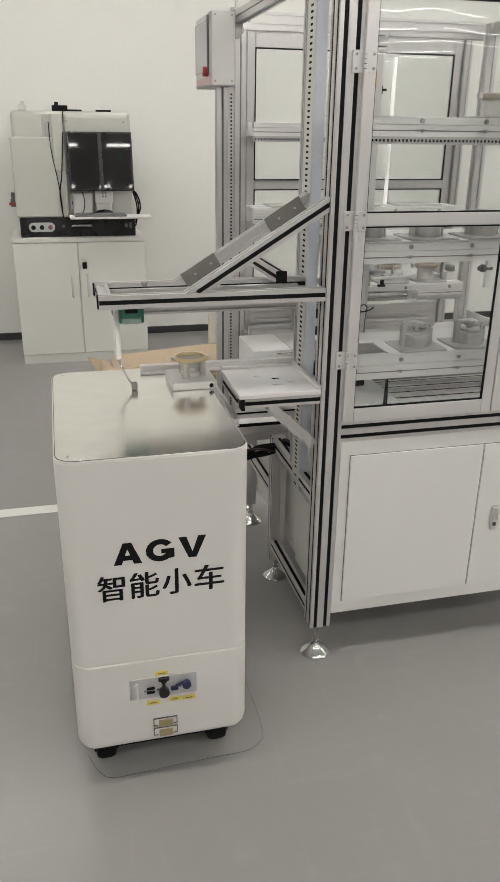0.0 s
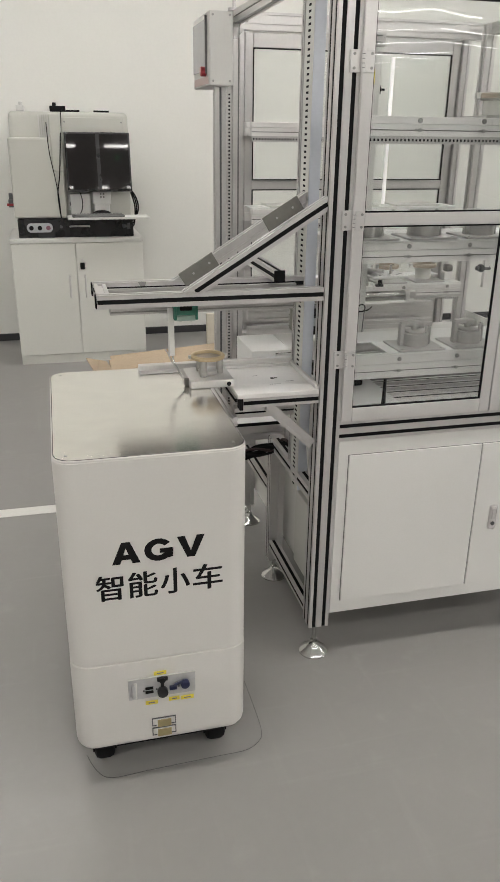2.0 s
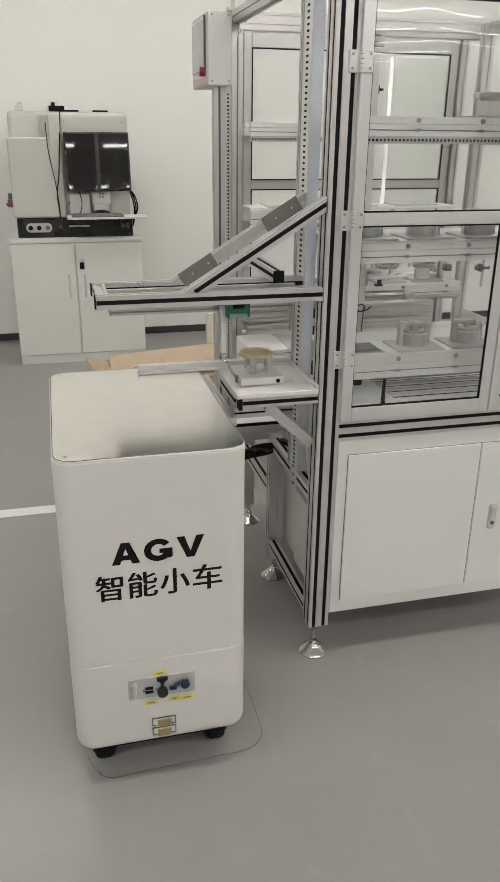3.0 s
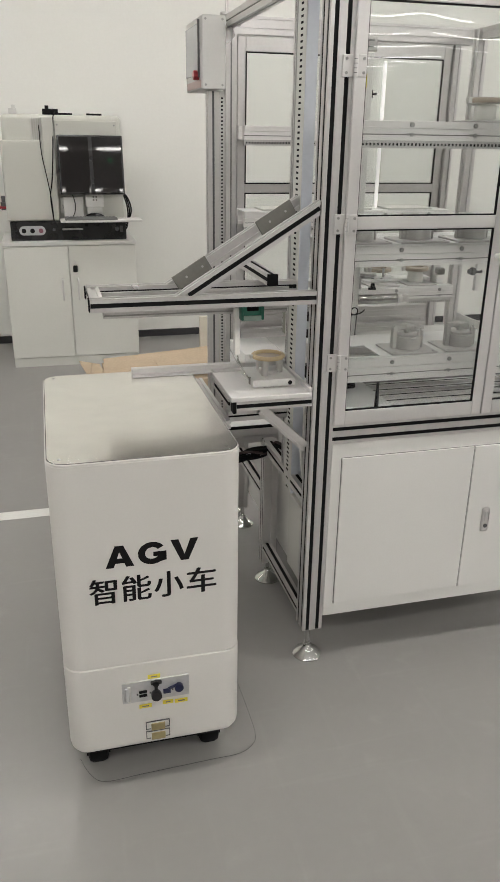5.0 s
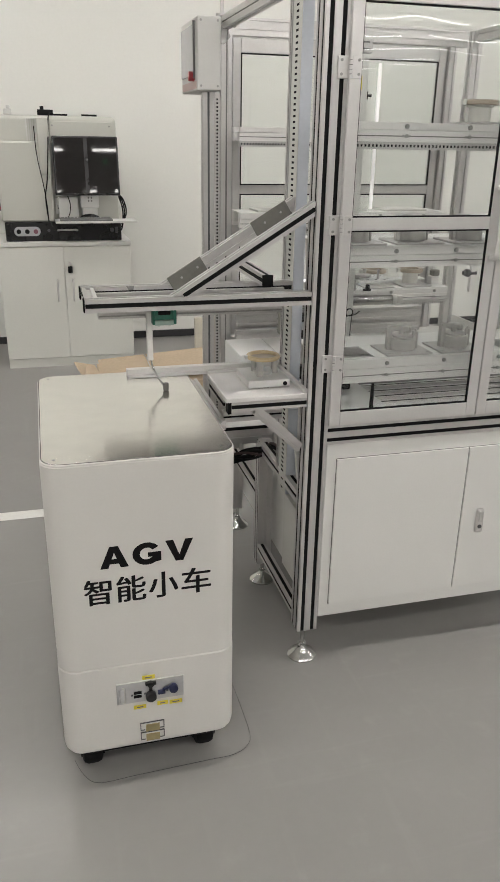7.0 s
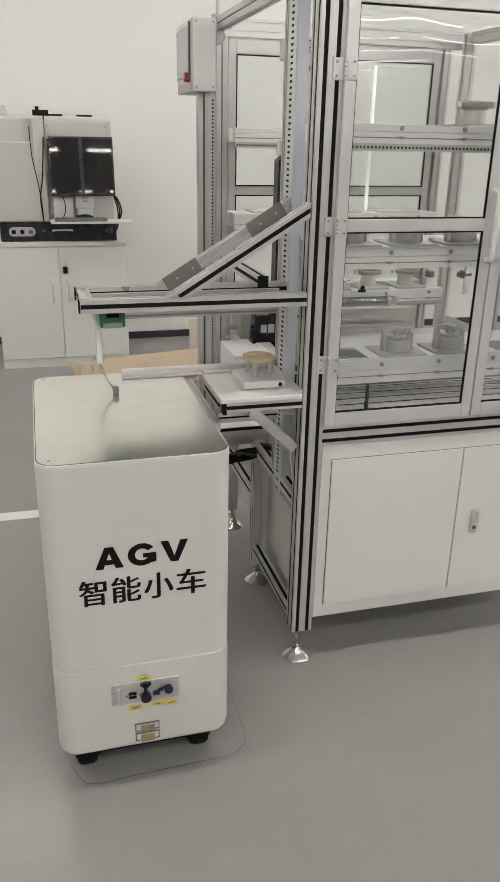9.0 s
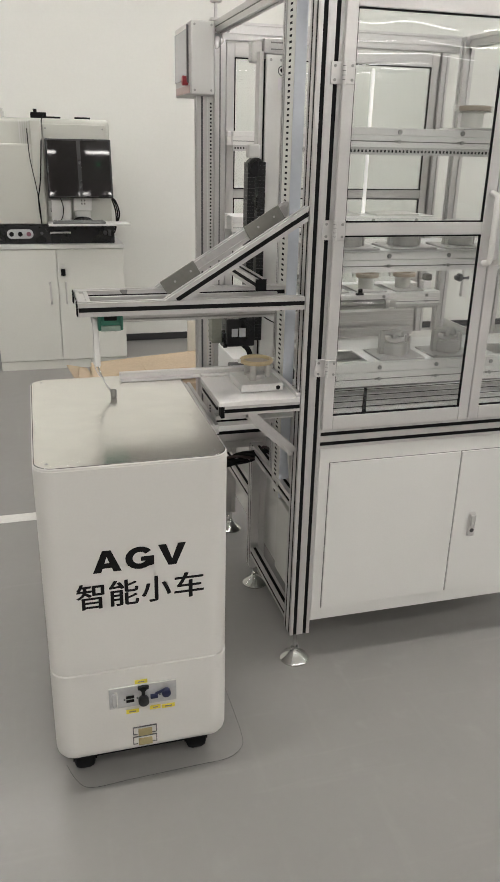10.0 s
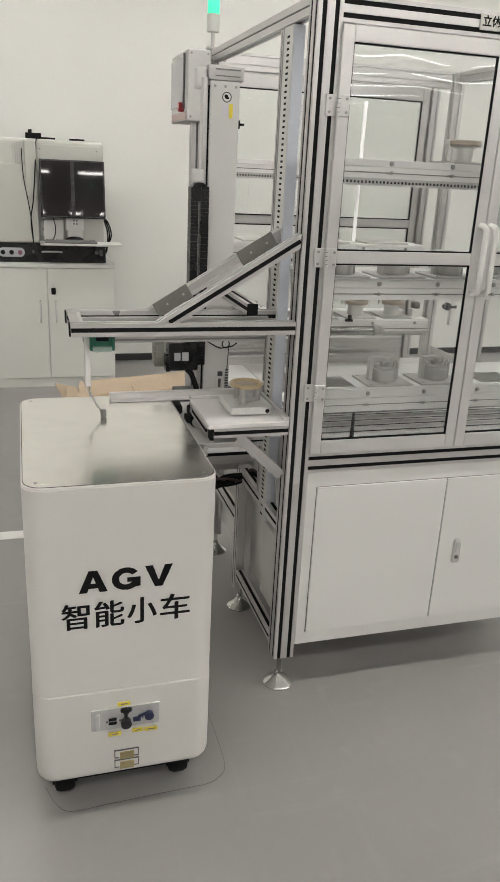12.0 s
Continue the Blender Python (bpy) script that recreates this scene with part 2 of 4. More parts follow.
def profile(name, parent, axis, a0, a1, u, v, nu=1, nv=1, dark="uvUV", mat=None, m=None, label="", slot=0.0112, lean0=0.0, lean1=0.0, strip_mat=None):
    """A slotted aluminium bar along an axis; u and v are its extents across (axis x: y and z; y: x and z; z: x and y).
    nu slots on the faces of constant v, nv on those of constant u; dark says which faces have black strips (u, U, v, V)."""
    w, d = slot, 0.005
    (u0, u1), (v0, v1) = u, v
    ring = []

    def side(p, q, n, inward):
        p, q, inward = Vector(p), Vector(q), Vector(inward)
        ln = (q - p).length
        e = (q - p) / ln
        ring.append(p)
        for i in range(n):
            c = p + e * ln * (i + .5) / n
            ring.extend([c - e * w / 2, c - e * w / 2 + inward * d, c + e * w / 2 + inward * d, c + e * w / 2])
    side((u0, v0), (u1, v0), nu, (0, 1))
    side((u1, v0), (u1, v1), nv, (-1, 0))
    side((u1, v1), (u0, v1), nu, (0, -1))
    side((u0, v1), (u0, v0), nv, (1, 0))
    iu, iv, ia = AXES[axis]

    def to3(p, a):
        c = [0, 0, 0]
        c[iu], c[iv], c[ia] = p[0], p[1], a
        return c
    bm = bmesh.new()
    lo = [bm.verts.new(to3(p, a0 + lean0 * (v1 - p[1]))) for p in ring]
    hi = [bm.verts.new(to3(p, a1 + lean1 * (v1 - p[1]))) for p in ring]
    for i in range(len(ring)):
        j = (i + 1) % len(ring)
        bm.faces.new((lo[i], lo[j], hi[j], hi[i]))
    bm.faces.new(lo[::-1])
    bm.faces.new(hi)
    bmesh.ops.recalc_face_normals(bm, faces=bm.faces)
    if m is not None:
        bm.transform(m)
    bar = part(name, bm, mat or ALU, parent, label)
    e = 0.0012

    def strip(ua, ub, va, vb):
        vm = v1 - (va + vb) / 2
        lo3, hi3 = to3((ua, va), a0 + lean0 * vm + .001), to3((ub, vb), a1 + lean1 * vm - .001)
        s = box(lo3[0], hi3[0], lo3[1], hi3[1], lo3[2], hi3[2])
        if m is not None:
            s.transform(m)
        part("slot_strip", s, strip_mat or BLACK, bar)
    for k in range(nu):
        c = u0 + (u1 - u0) * (k + .5) / nu
        if "v" in dark:
            strip(c - w / 2 + .0003, c + w / 2 - .0003, v0 + e, v0 + d)
        if "V" in dark:
            strip(c - w / 2 + .0003, c + w / 2 - .0003, v1 - d, v1 - e)
    for k in range(nv):
        c = v0 + (v1 - v0) * (k + .5) / nv
        if "u" in dark:
            strip(u0 + e, u0 + d, c - w / 2 + .0003, c + w / 2 - .0003)
        if "U" in dark:
            strip(u1 - d, u1 - e, c - w / 2 + .0003, c + w / 2 - .0003)
    return bar


def lettering(name, words, size, mat, parent, m, stretch=1.0, bold=0.0, depth=0.0006, label=""):
    cu = bpy.data.curves.new(name, "FONT")
    cu.body = words
    cu.size = size
    cu.extrude = depth
    cu.offset = bold
    cu.align_x, cu.align_y = "CENTER", "CENTER"
    cu.materials.append(mat)
    tmp = new(name + "_tmp", cu)
    me = bpy.data.meshes.new_from_object(tmp.evaluated_get(bpy.context.evaluated_depsgraph_get()))
    bpy.data.objects.remove(tmp)
    ob = new(name, me)
    ob.parent = parent
    ob.matrix_basis = m @ Matrix.Diagonal((stretch, 1, 1, 1))
    if label:
        ob["label"] = label
    return ob


def glyph(name, ch, x0, x1, z0, z1, y, bold, parent, label=""):
    """One printed character, fitted into a rectangle on a front face."""
    ob = lettering(name, ch, .08, INK, parent, Matrix.Identity(4), 1.0, 0.0, .0004, label)
    co = [v.co for v in ob.data.vertices]
    ax, bx = min(c.x for c in co), max(c.x for c in co)
    ay, by = min(c.y for c in co), max(c.y for c in co)
    for v in ob.data.vertices:
        v.co = Vector((x0 + (v.co.x - ax) / (bx - ax) * (x1 - x0), y - .0004 - v.co.z, z0 + (v.co.y - ay) / (by - ay) * (z1 - z0)))
    ob.matrix_basis = Matrix.Identity(4)
    bm = bmesh.new()
    for k in (-1, 0, 1):
        n = len(bm.verts)
        bm.from_mesh(ob.data)
        bm.verts.ensure_lookup_table()
        for v in bm.verts[n:]:
            v.co += Vector((k * bold, -.00012 * k, .3 * k * bold))
    bm.to_mesh(ob.data)
    bm.free()
    return ob


# ---- the room ----
X0, X1, Y0, Y1, H = -6.5, 12.0, -21.0, 4.27, 3.4
floor = part("floor", box(X0 - .2, X1 + .2, Y0 - .2, Y1 + .2, -0.12, 0.0), FLOOR)
tagged(floor, "glossy light grey epoxy floor with faint stains", "floor", kind="structure")
for nm, b in (("wall_north", (X0, X1, Y1, Y1 + .15)), ("wall_south", (X0, X1, Y0 - .15, Y0)),
              ("wall_west", (X0 - .15, X0, Y0 - .15, Y1 + .15)), ("wall_east", (X1, X1 + .15, Y0 - .15, Y1 + .15))):
    tagged(part(nm, box(*b, 0, H), WALL), "plain warm white painted wall of the workshop", "wall", kind="structure")
tagged(part("ceiling", box(X0 - .15, X1 + .15, Y0 - .15, Y1 + .15, H, H + .1), CEIL), "plain white painted ceiling", "ceiling", kind="structure")
tagged(part("baseboard", box(X0, X1, Y1 - .015, Y1, 0, .055, .003), SKIRT), "narrow black skirting board along the wall", "baseboard", kind="structure")
tagged(part("floor_line", box(-6.4, -.45, 1.19, 1.262, 0.0, .0015), LINE), "white painted marking line on the grey floor", "floor line", kind="structure")
# unseen lamps; row 0 shifted, left column added to brighten wall and machine
for row in range(10):
    for col in range(5):
        x, y = -4.83 + 3.2 * col, 2.0 - 2.5 * row if row else 2.75
        half = 1.4
        lamp = thing("ceiling_light", "long white linear ceiling light switched on", "ceiling light", (x, y, H), "ceiling lights")
        part("housing", box(-half, half, -.045, .045, -.05, 0, .004), WHITE, lamp)
        part("diffuser", box(-half + .02, half - .02, -.036, .036, -.062, -.05), LED if row < 4 and 0 < col < 4 else LED_FAR, lamp, "glowing white diffuser")


# ---- storage machine ----
machine = thing("storage_machine", "aluminium-profile storage machine with glass doors and white base cabinet", "storage machine")
W, D, TOP = 1.02, 1.10, 1.915
P = 0.062


def foot(parent, x, y, top=.12):
    f = part("levelling_foot", lathe([(.0, .0), (.045, .0), (.046, .004), (.042, .009), (.027, .020), (.016, .032), (.013, .041), (.0, .042)], 36, (x, y, 0)),
             CHROME, parent, "chromed round levelling foot", True)
    part("threaded_rod", joined(cyl(.007, .03, top + .01, 14, at=(x, y)), cyl(.012, .034, .046, 6, at=(x, y))), CHROME, f)
    return f


# posts
profile("post", machine, "z", .115, TOP, (0, P), (0, P), 2, 2, "vuUV")
profile("post", machine, "z", .115, TOP, (W - P, W), (0, P), 2, 2, "v")
profile("post", machine, "z", .115, TOP, (0.0, .04), (D - .04, D), 1, 1, "v", slot=.006, strip_mat=SEAM)
profile("post", machine, "z", .115, TOP, (W - .04, W), (D - .04, D), 1, 1, "")
profile("post", machine, "z", .75, TOP - .06, (.885, .915), (D - .045, D), 1, 1, "")
profile("post", machine, "z", .73, TOP - .06, (W - .04, W), (.68, .72), 1, 1, "")
for x, y in ((P / 2, P / 2 + .006), (W - P / 2, P / 2), (.03, D - .03), (W - P / 2, D - .03)):
    foot(machine, x, y)
# top beams
profile("top_beam", machine, "x", P, W - P, (0, .04), (1.858, TOP), 1, 2, "u")
profile("top_beam", machine, "x", .04, W - P, (D - .04, D), (1.858, TOP), 1, 2, "")
profile("top_beam", machine, "y", P, D - .04, (0, .03), (TOP - .04, TOP), 1, 1, "u", slot=.005, strip_mat=SEAM)
profile("top_beam", machine, "y", P, D - .06, (W - .04, W), (TOP - .04, TOP), 1, 1, "")
# bench beams
profile("bench_beam", machine, "x", P, W - P, (.001, .04), (.728, .786), 1, 2, "u")
profile("bench_beam", machine, "x", .04, W - P, (D - .04, D), (.72, .78), 1, 2, "u")
# base cabinet
part("base_cabinet", box(P + .003, W - P, .006, D - .12, .155, .727, .003), WHITE, machine, "white sheet-metal base cabinet")
for i, (a, b) in enumerate(((.0970, .5135), (.517, .94))):
    dr = part("cabinet_door", box(a, b, -.001, .012, .2, .681, .001), WHITE, machine)
    part("door_gap", joined(box(a - .0012, a, .003, .0065, .199, .682), box(b, b + .0012, .003, .0065, .199, .682),
                            box(a, b, .003, .0065, .1988, .2), box(a, b, .003, .0065, .681, .6822)), SEAM, dr)
    if i:
        lk = part("latch", box(a + .05, a + .074, -.010, 0, .393, .474, .007, 3), ALU_BRIGHT, dr, "silver push latch with keyhole")
        part("keyhole", cyl(.0065, -.0125, -.009, 16, at=(a + .062, .415), axis="y"), DARK_METAL, lk)
        part("push_button", box(a + .055, a + .069, -.0125, -.009, .43, .466, .003), ALU, lk)
# deck inside
part("deck", joined(box(.064, W - .042, .045, .30, .774, .787), box(.15, W - .042, .30, .70, .774, .787), box(.15, W - .042, .70, D - .045, .774, .787)), WHITE, machine, "light grey deck plate inside the machine")


def glass_door(x0, x1, hinge_left):
    """A framed clear door with a middle rail, hinges and a tube handle."""
    z0, z1, s, y0, y1 = .789, 1.853, .030, -.0125, -.001
    d = part("glass_door", box(x0, x0 + s, y0, y1, z0, z1, .002), ALU_BRIGHT, machine, "aluminium-framed door with clear panes")
    part("stile", box(x1 - s, x1, y0, y1, z0, z1, .002), ALU_BRIGHT, d)
    for za, zb in ((z0, z0 + .04), (z1 - .036, z1), (1.31, 1.342)):
        part("rail", box(x0 + s, x1 - s, y0, y1, za, zb, .002), ALU_BRIGHT, d)
    for za, zb in ((z0 + .04, 1.31), (1.342, z1 - .036)):
        pane = part("pane", box(x0 + s - .004, x1 - s + .004, -.0085, -.0055, za - .004, zb + .004), GLASS, d)
        pane.visible_shadow = False
        g = .0035
        for ga, gb, ya, yb, gc, gd in ((x0 + s, x1 - s, -.0119, -.0052, za, za + g), (x0 + s, x1 - s, -.0119, -.0052, zb - g, zb),
                                       (x0 + s, x0 + s + g, -.0054, -.003, za + g, zb - g), (x1 - s - g, x1 - s, -.0119, -.0052, za + g, zb - g)):
            part("gasket", box(ga, gb, ya, yb, gc, gd), BLACK, d)
    hx = x0 + .0015 if hinge_left else x1
    for z in (1.679, 1.323, .965):
        h = part("hinge", joined(box(hx - .029, hx - .002, -.0062, -.0006, z - .024, z + .024, .0012), box(hx + .002, hx + .027, -.0172, -.0128, z - .024, z + .024, .0015),
                                 *[cyl(.0055, z - .024 + .0098 * k, z - .0154 + .0098 * k, 12, at=(hx, -.0145)) for k in range(5)]), ALU_BRIGHT, d, "grey metal butt hinge")
        part("hinge_pin", cyl(.004, z - .0235, z + .0235, 10, at=(hx, -.0145)), DARK_METAL, h)
        for dx, yy in ((-.020, -.0062), (.019, -.0172)):
            for dz in (-.015, .015):
                part("screw_head", cyl(.0034, yy - .0022, yy + .0005, 10, at=(hx + dx, z + dz), axis="y"), SCREW, d)
    hxx = x1 - .013 if hinge_left else x0 + .013
    part("handle", tube(smooth([(hxx, y0, 1.236), (hxx, y0 - .022, 1.240), (hxx, y0 - .03, 1.255), (hxx, y0 - .03, 1.32), (hxx, y0 - .03, 1.395),
                                (hxx, y0 - .022, 1.41), (hxx, y0, 1.414)], 4), .0078, 14), WHITE, d, "white tubular pull handle", True)
    return d


glass_door(.0605, .508, True)
glass_door(.512, .953, False)
sign = part("name_plate", box(.418, .60, -.006, -.001, 1.872, 1.908, .001), OFF_WHITE, machine, "white plate with black characters")
lettering("sign_text", "立体", .026, INK, sign, pose(.448, -.0064, 1.890, 90), 1.0, .0005)
# rear glazing
for a, b in ((.045, .455), (.46, .88)):
    rd = part("rear_door", joined(box(a, a + .03, D - .03, D - .008, .789, 1.853, .002), box(b - .03, b, D - .03, D - .008, .789, 1.853, .002),
                                  box(a + .03, b - .03, D - .03, D - .008, 1.328, 1.36, .002), box(a + .03, b - .03, D - .03, D - .008, 1.805, 1.853, .002),
                                  box(a + .03, b - .03, D - .03, D - .008, .789, .83, .002)), ALU, machine, "rear door frame of aluminium")
    pane = part("pane", box(a + .026, b - .026, D - .021, D - .018, .826, 1.809), GLASS_BACK, rd)
    pane.visible_shadow = False
    g = .004
    for za, zb in ((1.36, 1.805), (.83, 1.328)):
        for ga, gb, gc, gd in ((a + .03, b - .03, zb - g, zb), (a + .03, b - .03, za, za + g),
                               (b - .03 - g, b - .03, za + g, zb - g), (a + .03, a + .03 + g, za + g, zb - g)):
            part("gasket", box(ga, gb, D - .0305, D - .024, gc, gd), BLACK, rd)
part("side_panel", box(W - .012, W - .006, .06, D - .06, .79, .84), WHITE, machine, "low white side panel")


# added glowing strip, set where a bright streak stands in the rear glass
part("glow_strip", box(.599, .613, D - .046, D - .036, .93, 1.79, .004), STREAK_GLOW, machine, "upright glowing strip added for a bright streak")


# shelf beams: a bolted upper bar over a slotted lower bar, with a pierced strip or a plate with openings
def shelf(y0, y1, zt, x0, x1, h, pierced, plate, bolt0=.192, pitch=.18):
    for yy, dk in ((y0, "u"), (y1 - .03, "")):
        b = part("shelf_beam", box(x0, x1, yy, yy + .03, zt - .4 * h, zt, .0015), SHELF, machine)
        # seam-grey strip in the groove stands in for its shade
        profile("slotted_bar", b, "x", x0, x1, (yy + .0006, yy + .03), (zt - h, zt - .4 * h - .0008), 1, 1, dk, SHELF, slot=.003, strip_mat=SEAM)
        if dk:
            for i in range(int((x1 - x0 - bolt0) / pitch) + 1):
                x = x0 + bolt0 + i * pitch
                part("bolt", joined(cyl(.0062, yy - .0045, yy + .001, 12, at=(x, zt - .2 * h), axis="y", bev=.001),
                                    cyl(.003, yy - .005, yy - .0044, 6, at=(x, zt - .2 * h), axis="y")), SCREW, b)
                zs = zt - .7 * h
                part("slot_nut", joined(box(x - .002, x + .013, yy - .002, yy + .003, zs - .002, zs + .002, .0008),
                                        cyl(.005, yy - .0035, yy + .002, 10, at=(x + .001, zs), axis="y"), box(x - .012, x - .006, yy - .001, yy + .003, zs - .003, zs + .003)), SCREW, b)
    if pierced:
        z = zt - h
        s = part("pierced_strip", box(x0, x1, y0 + .002, y0 + .014, z - .019, z - .0005), ALU_PLATE, machine, "pierced metal strip")
        part("perforation", joined(*[box(x0 + .006 + i * .0105, x0 + .0105 + i * .0105, y0 + .0005, y0 + .004, z - .013, z - .007) for i in range(int((x1 - x0) / .0105) - 1)]), HOLE, s)
    if plate:
        t = zt + .0005
        if plate == 2:
            bars = ((x0, .105), (.228, .268), (.398, .438), (.568, .642), (.77, .808), (.932, x1))
            rows = ((y0, y0 + .0085), (y0 + .13, y1))
        else:
            bars, rows = (), ((y0, y0 + .06), (y1 - .06, y1))
        for ya, yb in rows:
            part("shelf_plate", box(x0, x1, ya, yb, t, t + .004, .0008), SHELF_WHITE, machine)
        for xa, xb in bars:
            part("shelf_plate", box(xa, xb, y0 + .009, y0 + .1295, t, t + .004, .0008), SHELF_WHITE, machine)


shelf(.08, .33, 1.566, .07, W - .07, .046, True, 0)
shelf(.08, .33, 1.256, .07, W - .07, .054, False, 2)
shelf(.08, .33, .946, .07, W - .07, .068, False, 2)
shelf(.95, D - .035, 1.561, .042, .884, .046, True, 0)
shelf(.93, D - .035, 1.268, .042, .86, .05, True, 1)
shelf(.80, D - .05, 1.000, .05, .84, .045, False, 1)
for z in (.80, .87):
    profile("rear_beam", machine, "x", .05, .84, (1.0, 1.03), (z - .03, z + .02), 1, 2, "", slot=.006)
for y in (.115, .165, .215, .27, .36, .66):
    profile("deck_rail", machine, "x", .07, W - .06, (y, y + .026), (.788, .800), 1, 0, "V", SHELF)
# dark strips on the deck paint the shade of the gaps between rails
for ya, yb in ((.146, .160), (.196, .210), (.246, .266), (.30, .356), (.39, .50)):
    part("rail_gap_shade", box(.16, W - .062, ya, yb, .7872, .7885), DARK_METAL, machine)
part("cylinder", cyl(.018, .20, .60, 24, at=(.79, .965), axis="x", bev=.002), POLISHED, machine, "polished pneumatic cylinder", True)
part("cylinder_cap", joined(cyl(.020, .60, .618, 20, at=(.79, .965), axis="x", bev=.002), box(.618, .645, .776, .804, .953, .980, .003)), MILLED, machine, "grey cylinder cap", True)
part("rack", joined(*[box(.65 + i * .0085, .6545 + i * .0085, .792, .80, .943, .951) for i in range(22)], box(.645, .84, .79, .7995, .951, .961)), ALU_PLATE, machine, "toothed rack")
part("clamp_knob", joined(cyl(.008, 1.004, 1.024, 14, at=(.50, .79), bev=.002), box(.484, .512, .784, .796, 1.0005, 1.008)), BLACK, machine, "small black clamp knob")
grip = part("gripper_stem", box(.872, .890, .70, .716, 1.0, 1.20, .002), SHELF, machine, "gripper hanging on an upright stem")
part("gripper_head", joined(box(.850, .866, .69, .716, 1.058, 1.086, .005), cyl(.007, .864, .896, 14, at=(.705, 1.07), axis="x"), box(.838, .852, .696, .71, 1.064, 1.080, .003)), DARK_METAL, grip, "dark gripper jaw")
stopper = part("shelf_stopper", box(.792, .828, .85, .885, 1.0046, 1.036, .003), SHELF, machine, "block with a dark pad")
part("dark_pad", box(.796, .826, .846, .880, 1.0365, 1.062, .007, 3), PLATE_BROWN, stopper, "", True)
part("guide_pin", cyl(.007, .7875, .880, 12, .004, at=(.216, .063)), BLACK, machine, "thin black upright pin")
part("pin_foot", box(.204, .246, .050, .072, .7872, .7895, .0008), BLACK, machine)
part("rear_platform", box(.004, .1495, .76, 1.0, .655, .787, .003), SHELF_WHITE, machine, "white sheet-metal platform box at deck height")

# wiring duct with slots on the open side
duct = part("wiring_duct", joined(box(.003, .034, .174, .244, .5, .78, .002), box(.003, .034, .174, .244, .86, 1.874, .002)), DUCT, machine, "pale blue slotted wiring duct")
part("slotted_face", joined(box(.001, .0028, .175, .243, .502, .779), box(.001, .0028, .175, .243, .861, 1.872)), OFF_WHITE, duct, "pale slotted face of the duct")
holes = [.51 + i * .0142 for i in range(95)]
tagged(part("perforation", joined(*[box(.0004, .002, .199, .217, z, z + .0055) for z in holes if z < .77 or z > .863]), HOLE, duct), kind="stuff")
for za, zb in ((.55, .78), (.86, 1.87)):
    profile("duct_bar", machine, "z", za, zb, (.0, .02), (.250, .270), 1, 1, "uv", slot=.006)

# lower side frame
profile("leg", machine, "z", .085, .56, (0, .05), (.46, .51), 1, 2, "u", slot=.009)
profile("leg", machine, "z", .085, .56, (.02, .06), (.91, .95), 1, 1, "u")
foot(machine, .03, .495, .09)
foot(machine, .045, .93, .09)
profile("side_rail", machine, "y", P, .46, (0, .04), (.525, .565), 1, 1, "uvV")
profile("side_rail", machine, "y", P, .46, (0, .03), (.14, .17), 1, 1, "uV")
profile("side_rail", machine, "y", .51, .91, (.01, .04), (.32, .36), 1, 1, "uV")
profile("side_rail", machine, "y", .51, .91, (.01, .04), (.52, .56), 1, 1, "u")
part("electric_box", box(.03, .06, .10, .27, .20, .46, .004), OFF_WHITE, machine, "white electrical box inside the side frame")
profile("cross_beam", machine, "x", -.26, .06, (.502, .54), (.545, .598), 1, 1, "", slot=.006)
part("cross_plate", box(-.26, .06, .50, .598, .5985, .611, .002), SHELF_WHITE, machine, "flat pale crossbar")
rng = random.Random(5)
for i in range(9):
    a, b, c, d = (rng.uniform(-1, 1) for k in range(4))
    part("cable", tube(smooth([(-.26, .455 + .02 * a, .512 + .014 * b), (-.13, .452 + .015 * c, .508 + .016 * d), (-.06, .445 + .015 * a, .524 + .016 * c),
                               (.0, .44 + .012 * b, .538 + .012 * a), (.028, .41 + .02 * d, .560 + .012 * c), (.040, .35 + .02 * b, .572 + .006 * d), (.044, .29 + .03 * a, .568)], 5),
                       .0036 + .0012 * (i % 3), 8), CABLE_BROWN if i % 4 == 3 else BLACK, machine, "", True)
part("air_hose", tube(smooth([(.010, .16, .70), (.004, .12, .715), (-.002, .085, .69), (.0, .075, .64), (.01, .08, .58)], 5), .0028, 8), OFF_WHITE, machine, "thin white air hose", True)

# feeder arm over the transfer place
profile("arm_rail", machine, "x", -.575, -.002, (.002, .032), (1.124, 1.157), 1, 1, "u")
profile("arm_rail", machine, "x", -.575, -.002, (.168, .198), (1.124, 1.157), 1, 1, "u")
profile("arm_end", machine, "y", .034, .166, (-.573, -.543), (1.125, 1.156), 1, 1, "u")
for ya in (.003, .169):
    part("end_cap", box(-.579, -.5755, ya, ya + .028, 1.125, 1.156, .001), BLACK, machine)
part("rail_cover", box(-.535, -.03, .1645, .199, 1.072, 1.1235, .002), ALU_PLATE, machine, "grey cover rail under the arm")
for z in (1.078, 1.098, 1.116):
    part("cover_groove", box(-.534, -.031, .1635, .165, z, z + .004), DARK_ALU, machine)
mod = part("arm_module", box(-.541, -.03, .034, .166, 1.120, 1.128, .001), DARK_ALU, machine, "grooved grey drive module")
for y, w, h in ((.040, .010, .016), (.070, .006, .009), (.094, .012, .012), (.124, .006, .009), (.150, .012, .016)):
    part("module_rib", box(-.540, -.03, y, y + w, 1.128, 1.128 + h, .0008), ALU, mod)
part("linear_rail", box(-.545, -.10, .085, .165, 1.108, 1.1235, .002), ALU_PLATE, machine, "linear guide rail under the arm")
ang = math.degrees(math.atan2(1.371 - 1.157, .365 - .016))
